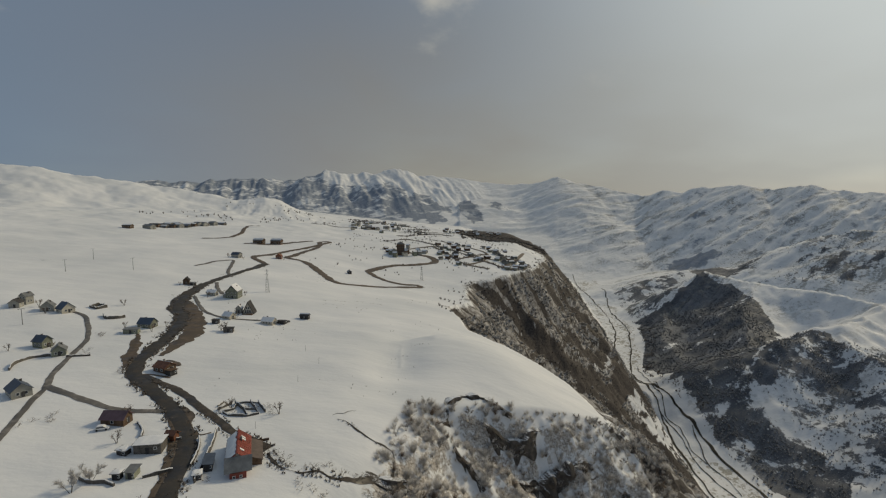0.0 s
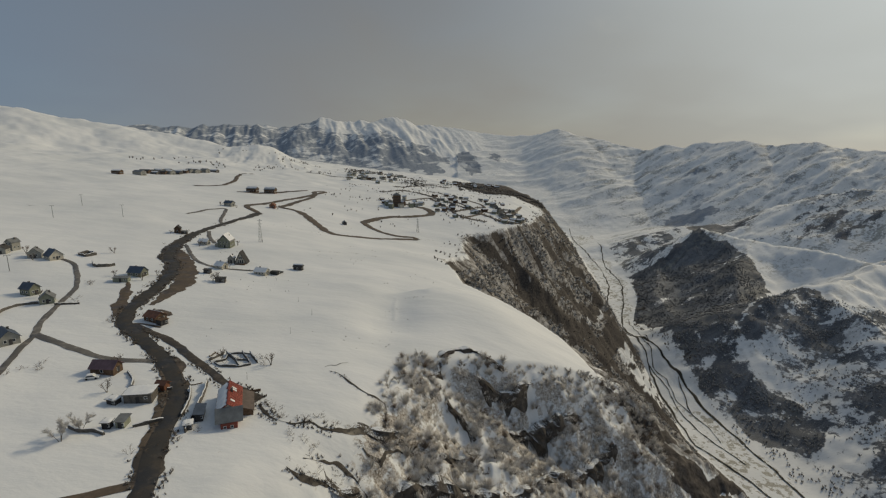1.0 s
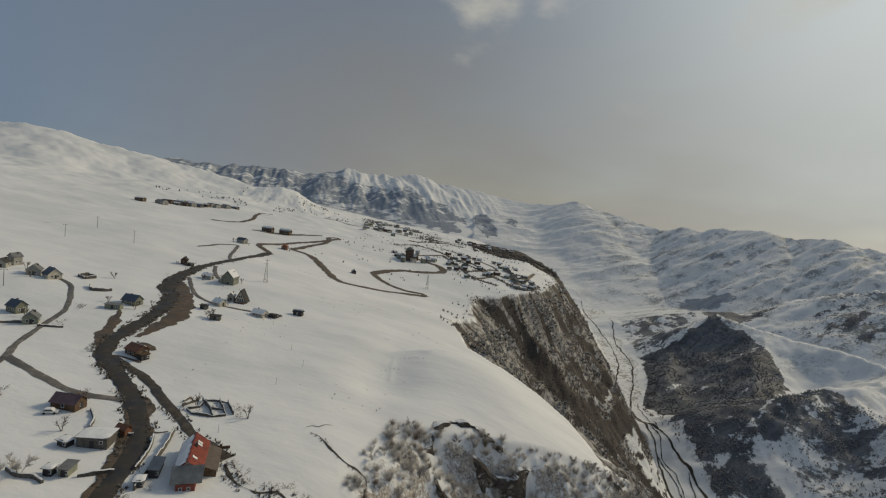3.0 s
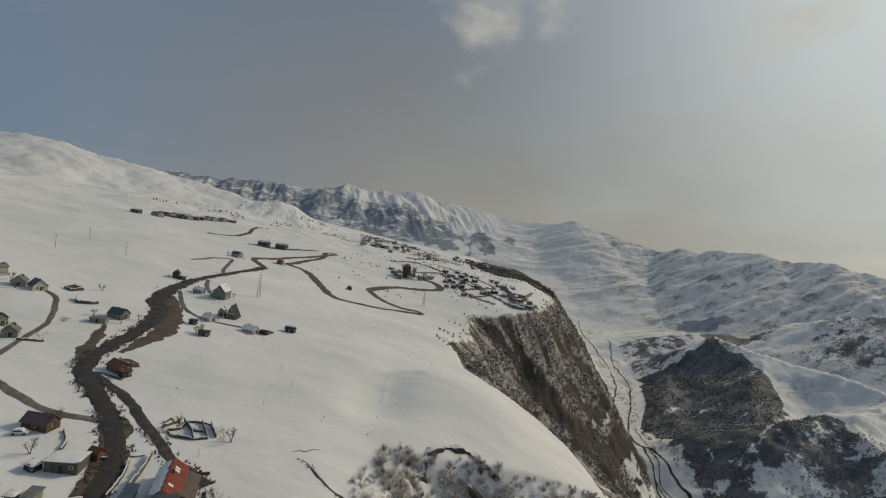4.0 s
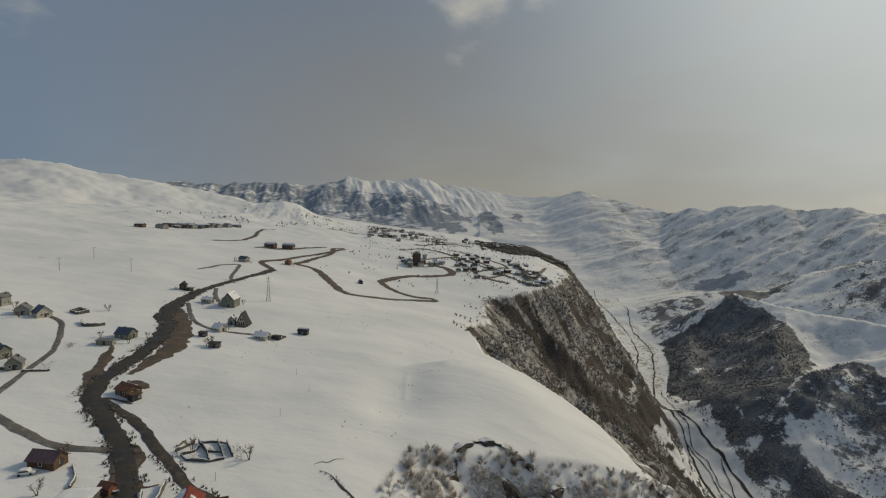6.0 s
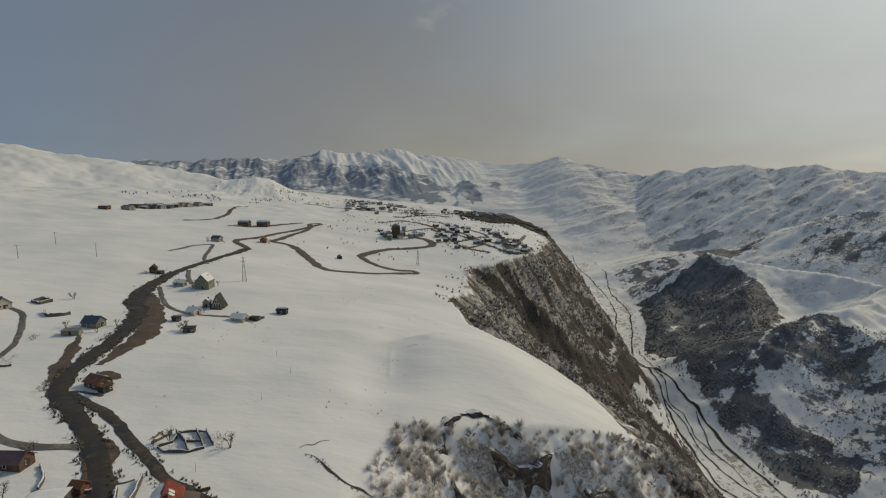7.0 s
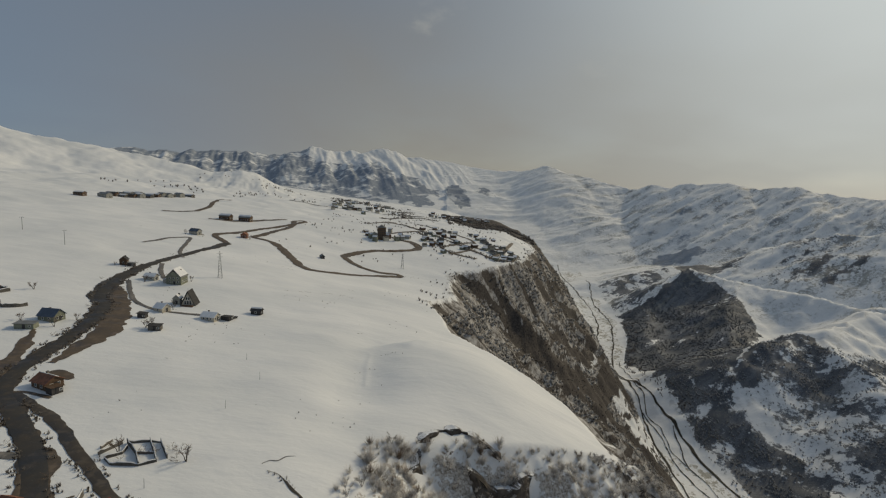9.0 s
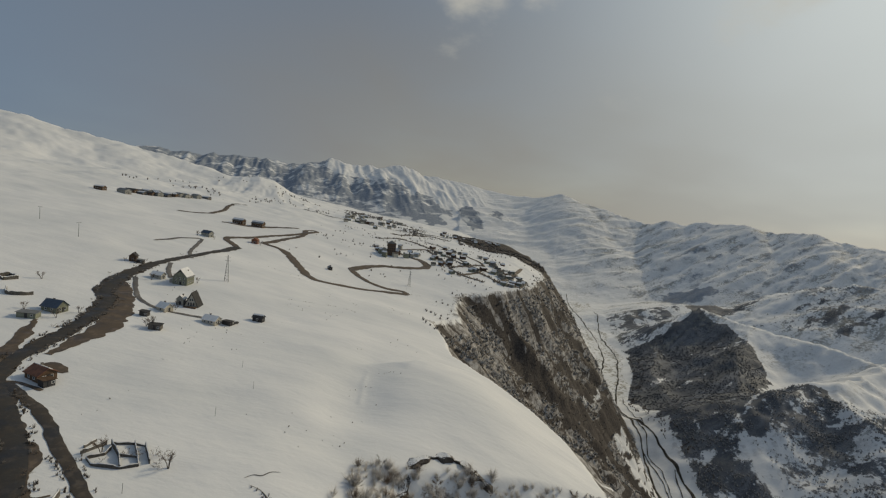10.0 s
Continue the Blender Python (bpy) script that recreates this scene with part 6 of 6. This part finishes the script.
far_wood("snow_tufts", np.concatenate([beside(spline(c, 1.6), 0.5, 0.0, 0.6, 43 + k, 0.1) for k, c in enumerate(([(-96, 354), (-79, 362), (-63, 370), (-50, 366)], [(-34, 256), (-24, 258), (-12, 262)]))]), TWIG, "thin line of dry stalks along a drift", 0.2, 0.5, 20, 6)
far_wood("field_scrub", sow(70, -170, -20, 540, 900, 16, lambda x, y, z, s: np.clip(0.02 + 0.8 * fbm(x / 50 + 2, y / 60, 3), 0, 1)), SCRUBWOOD,
         "single bushes on the snow field below the town", 1.2, 3.0, 16)
far_wood("town_trees", sow(650, -330, -30, 980, 1650, 23, lambda x, y, z, s: np.clip(1.1 * np.exp(-((x + 60 + 0.42 * (y - 1050)) / 45) ** 2) * (0.3 + 1.6 * fbm(x / 40, y / 60, 3)), 0, 1)), SCRUBWOOD,
         "brown bare trees among the far town houses", 2.0, 5.0, 23, 8, 1.0, 0.4)
far_wood("hill_scrub", sow(160, -620, -250, 900, 1420, 7, lambda x, y, z, s: np.clip(-0.05 + 1.0 * fbm(x / 70 + 2, y / 80, 3), 0, 1)), SCRUBWOOD,
         "sparse brown scrub on the white hill", 2.5, 5.0, 7)


def rock_material():
    m = Mat("dark_crag", 0.95)
    a, b = m.noise(0.35, 6, 0.65), m.noise(2.0, 5, 0.65)
    rock = m.ramp(a, (0.3, (0.048, 0.041, 0.035)), (0.7, (0.145, 0.126, 0.108)))
    geo = m.node("ShaderNodeNewGeometry")
    sep = m.node("ShaderNodeSeparateXYZ")
    m.links.new(geo.outputs["Normal"], sep.inputs[0])
    up = m.math("ADD", sep.outputs["Z"], m.math("MULTIPLY", m.math("SUBTRACT", b, 0.5), 0.9))
    return m.done(m.mix(m.range(up, 0.80, 0.96), rock, (0.74, 0.75, 0.76)), b, 0.6, 0.4)


ROCK = rock_material()


def ledge(points, high, seed):
    """A dark broken band of rock that steps down the slope, with snow on its shelves."""
    line = spline(points, 0.8)
    x0, y0 = line[0]
    z0 = height(x0, y0)
    t = empty("rock_ledge", x0, y0, 0, "dark broken rock ledge with snow on its shelves", "rock", "rock ledges of the crag")
    zz = land(line[:, 0], line[:, 1])[0] - z0
    zz = np.convolve(np.pad(zz, 4, mode="edge"), np.ones(9) / 9, mode="valid")
    d = np.gradient(line, axis=0)
    d /= np.maximum(np.hypot(d[:, 0], d[:, 1]), 1e-6)[:, None]
    bm = bmesh.new()
    rows = []
    n = len(line)
    for k, ((x, y), z, (dx, dy)) in enumerate(zip(line, zz, d)):
        swell = math.sin(math.pi * min(1, max(0, (k + 0.5) / n))) ** 0.5
        hh = high * swell * max(0.2, 0.9 + 1.5 * noise.noise(Vector((k * 0.16, seed * 3.7, 0))))
        row = []
        # from the uphill side over the top and down the face, which looks downhill
        for j, (o, f) in enumerate(((1.6, -0.35), (0.9, 0.10), (0.3, 0.22), (-0.5, 0.22), (-0.85, 0.10), (-0.8, -0.06), (-1.05, -0.22), (-1.0, -0.5), (-1.5, -0.95))):
            p = Vector((k * 0.30, j * 0.9, seed * 5.0))
            o2 = o * max(0.8, 0.34 * hh) + 1.4 * noise.fractal(p * 0.5, 0.7, 2.0, 3) + 0.5 * (noise.cell(p * 0.9) - 0.5)
            row.append(bm.verts.new((x - x0 - dy * o2, y - y0 + dx * o2, z + hh * f + 0.35 * high * 0.3 * noise.noise(p * 0.8))))
        rows.append(row)
    for p, q in zip(rows, rows[1:]):
        for k in range(len(p) - 1):
            bm.faces.new((p[k], p[k + 1], q[k + 1], q[k]))
    part("stone", bm, ROCK, t)


LEDGES = (([(-1.5, 184), (0, 188), (1.5, 194), (7.6, 203), (17, 207), (24, 205), (32, 204)], 3.6), ([(17, 196), (24.6, 197), (34, 199), (45, 206)], 4.4), ([(32, 187), (40, 193), (50, 198), (59, 202), (70, 207)], 7.5),
          ([(38, 164), (51, 178), (66, 188), (78, 199), (88, 206)], 7.5), ([(2, 150), (10, 161), (17, 171)], 6.5), ([(-12, 129), (-2.4, 138), (7, 141), (14, 148), (24, 151)], 8.0),
          ([(3, 181), (6, 178), (11, 177), (17, 172)], 1.8), ([(-34, 122), (-28, 120), (-22, 124)], 3.0), ([(-26, 142), (-19, 144), (-13, 150)], 3.0), ([(26, 152), (34, 160), (40, 164)], 5.0))
for k, (line, hh) in enumerate(LEDGES):
    ledge(line, 1.45 * hh, k + 1)
far_wood("crag_wood", np.array(near_slope(420, random.Random(15), 0.85)), FROST, "dense frosted trees that cover the crag", 2.2, 4.4, 24, 100, 0.15, 0.40)
far_wood("crag_wood", np.array(near_slope(150, random.Random(16), 0.70)), TWIG, "brown leafless trees among the frosted ones", 2.0, 3.8, 25, 90, 0.15, 0.38)
far_wood("crag_brush", np.array(near_slope(2000, random.Random(5), 0.95)), FROST, "frosted low brush between the trees of the crag", 1.4, 3.2, 9, 36, 0.20, 0.36)
far_wood("roadside_brush", beside(spline(MAIN, 0.8)[:400], 0.9, 2.5, 4.6, 3, 0.34), SCRUBWOOD, "ragged brown brush and dirty clods along the road", 0.3, 1.3, 10, 14, 0.6)
far_wood("driveway_brush", beside(spline(DRIVE[5:], 1.2), 0.5, 1.7, 2.8, 4, 0.45), SCRUBWOOD, "low dark brush along the driveway", 0.4, 1.1, 11, 9, 0.9)
far_wood("hedge_brush", beside(spline(EARTH, 0.5)[:56], 0.7, 0.0, 2.2, 5, 0.45), SCRUBWOOD, "tangled brown brush on the earth bank", 0.3, 1.1, 12, 12, 0.5)
far_wood("hedge_brush", beside(spline(EARTH, 1.2)[22:], 0.7, 0.0, 1.6, 7, 0.2), SCRUBWOOD, "sparse brown brush on the earth bank", 0.3, 0.9, 14, 12, 0.5)
far_wood("ditch_brush", beside(spline(DITCH, 1.4), 0.5, 0.0, 0.8, 6, 0.15), SCRUBWOOD, "thin dark brush along a ditch", 0.3, 0.8, 13, 9, 0.6)
far_wood("scarp_brush", np.concatenate([beside(spline(c, 0.9), 0.8, 0.0, 1.6, 8, 0.4) for c in (SCARP_A, SCARP_B)]), SCRUBWOOD, "dark brush along the earth scarps", 0.4, 1.5, 15, 12, 0.5)
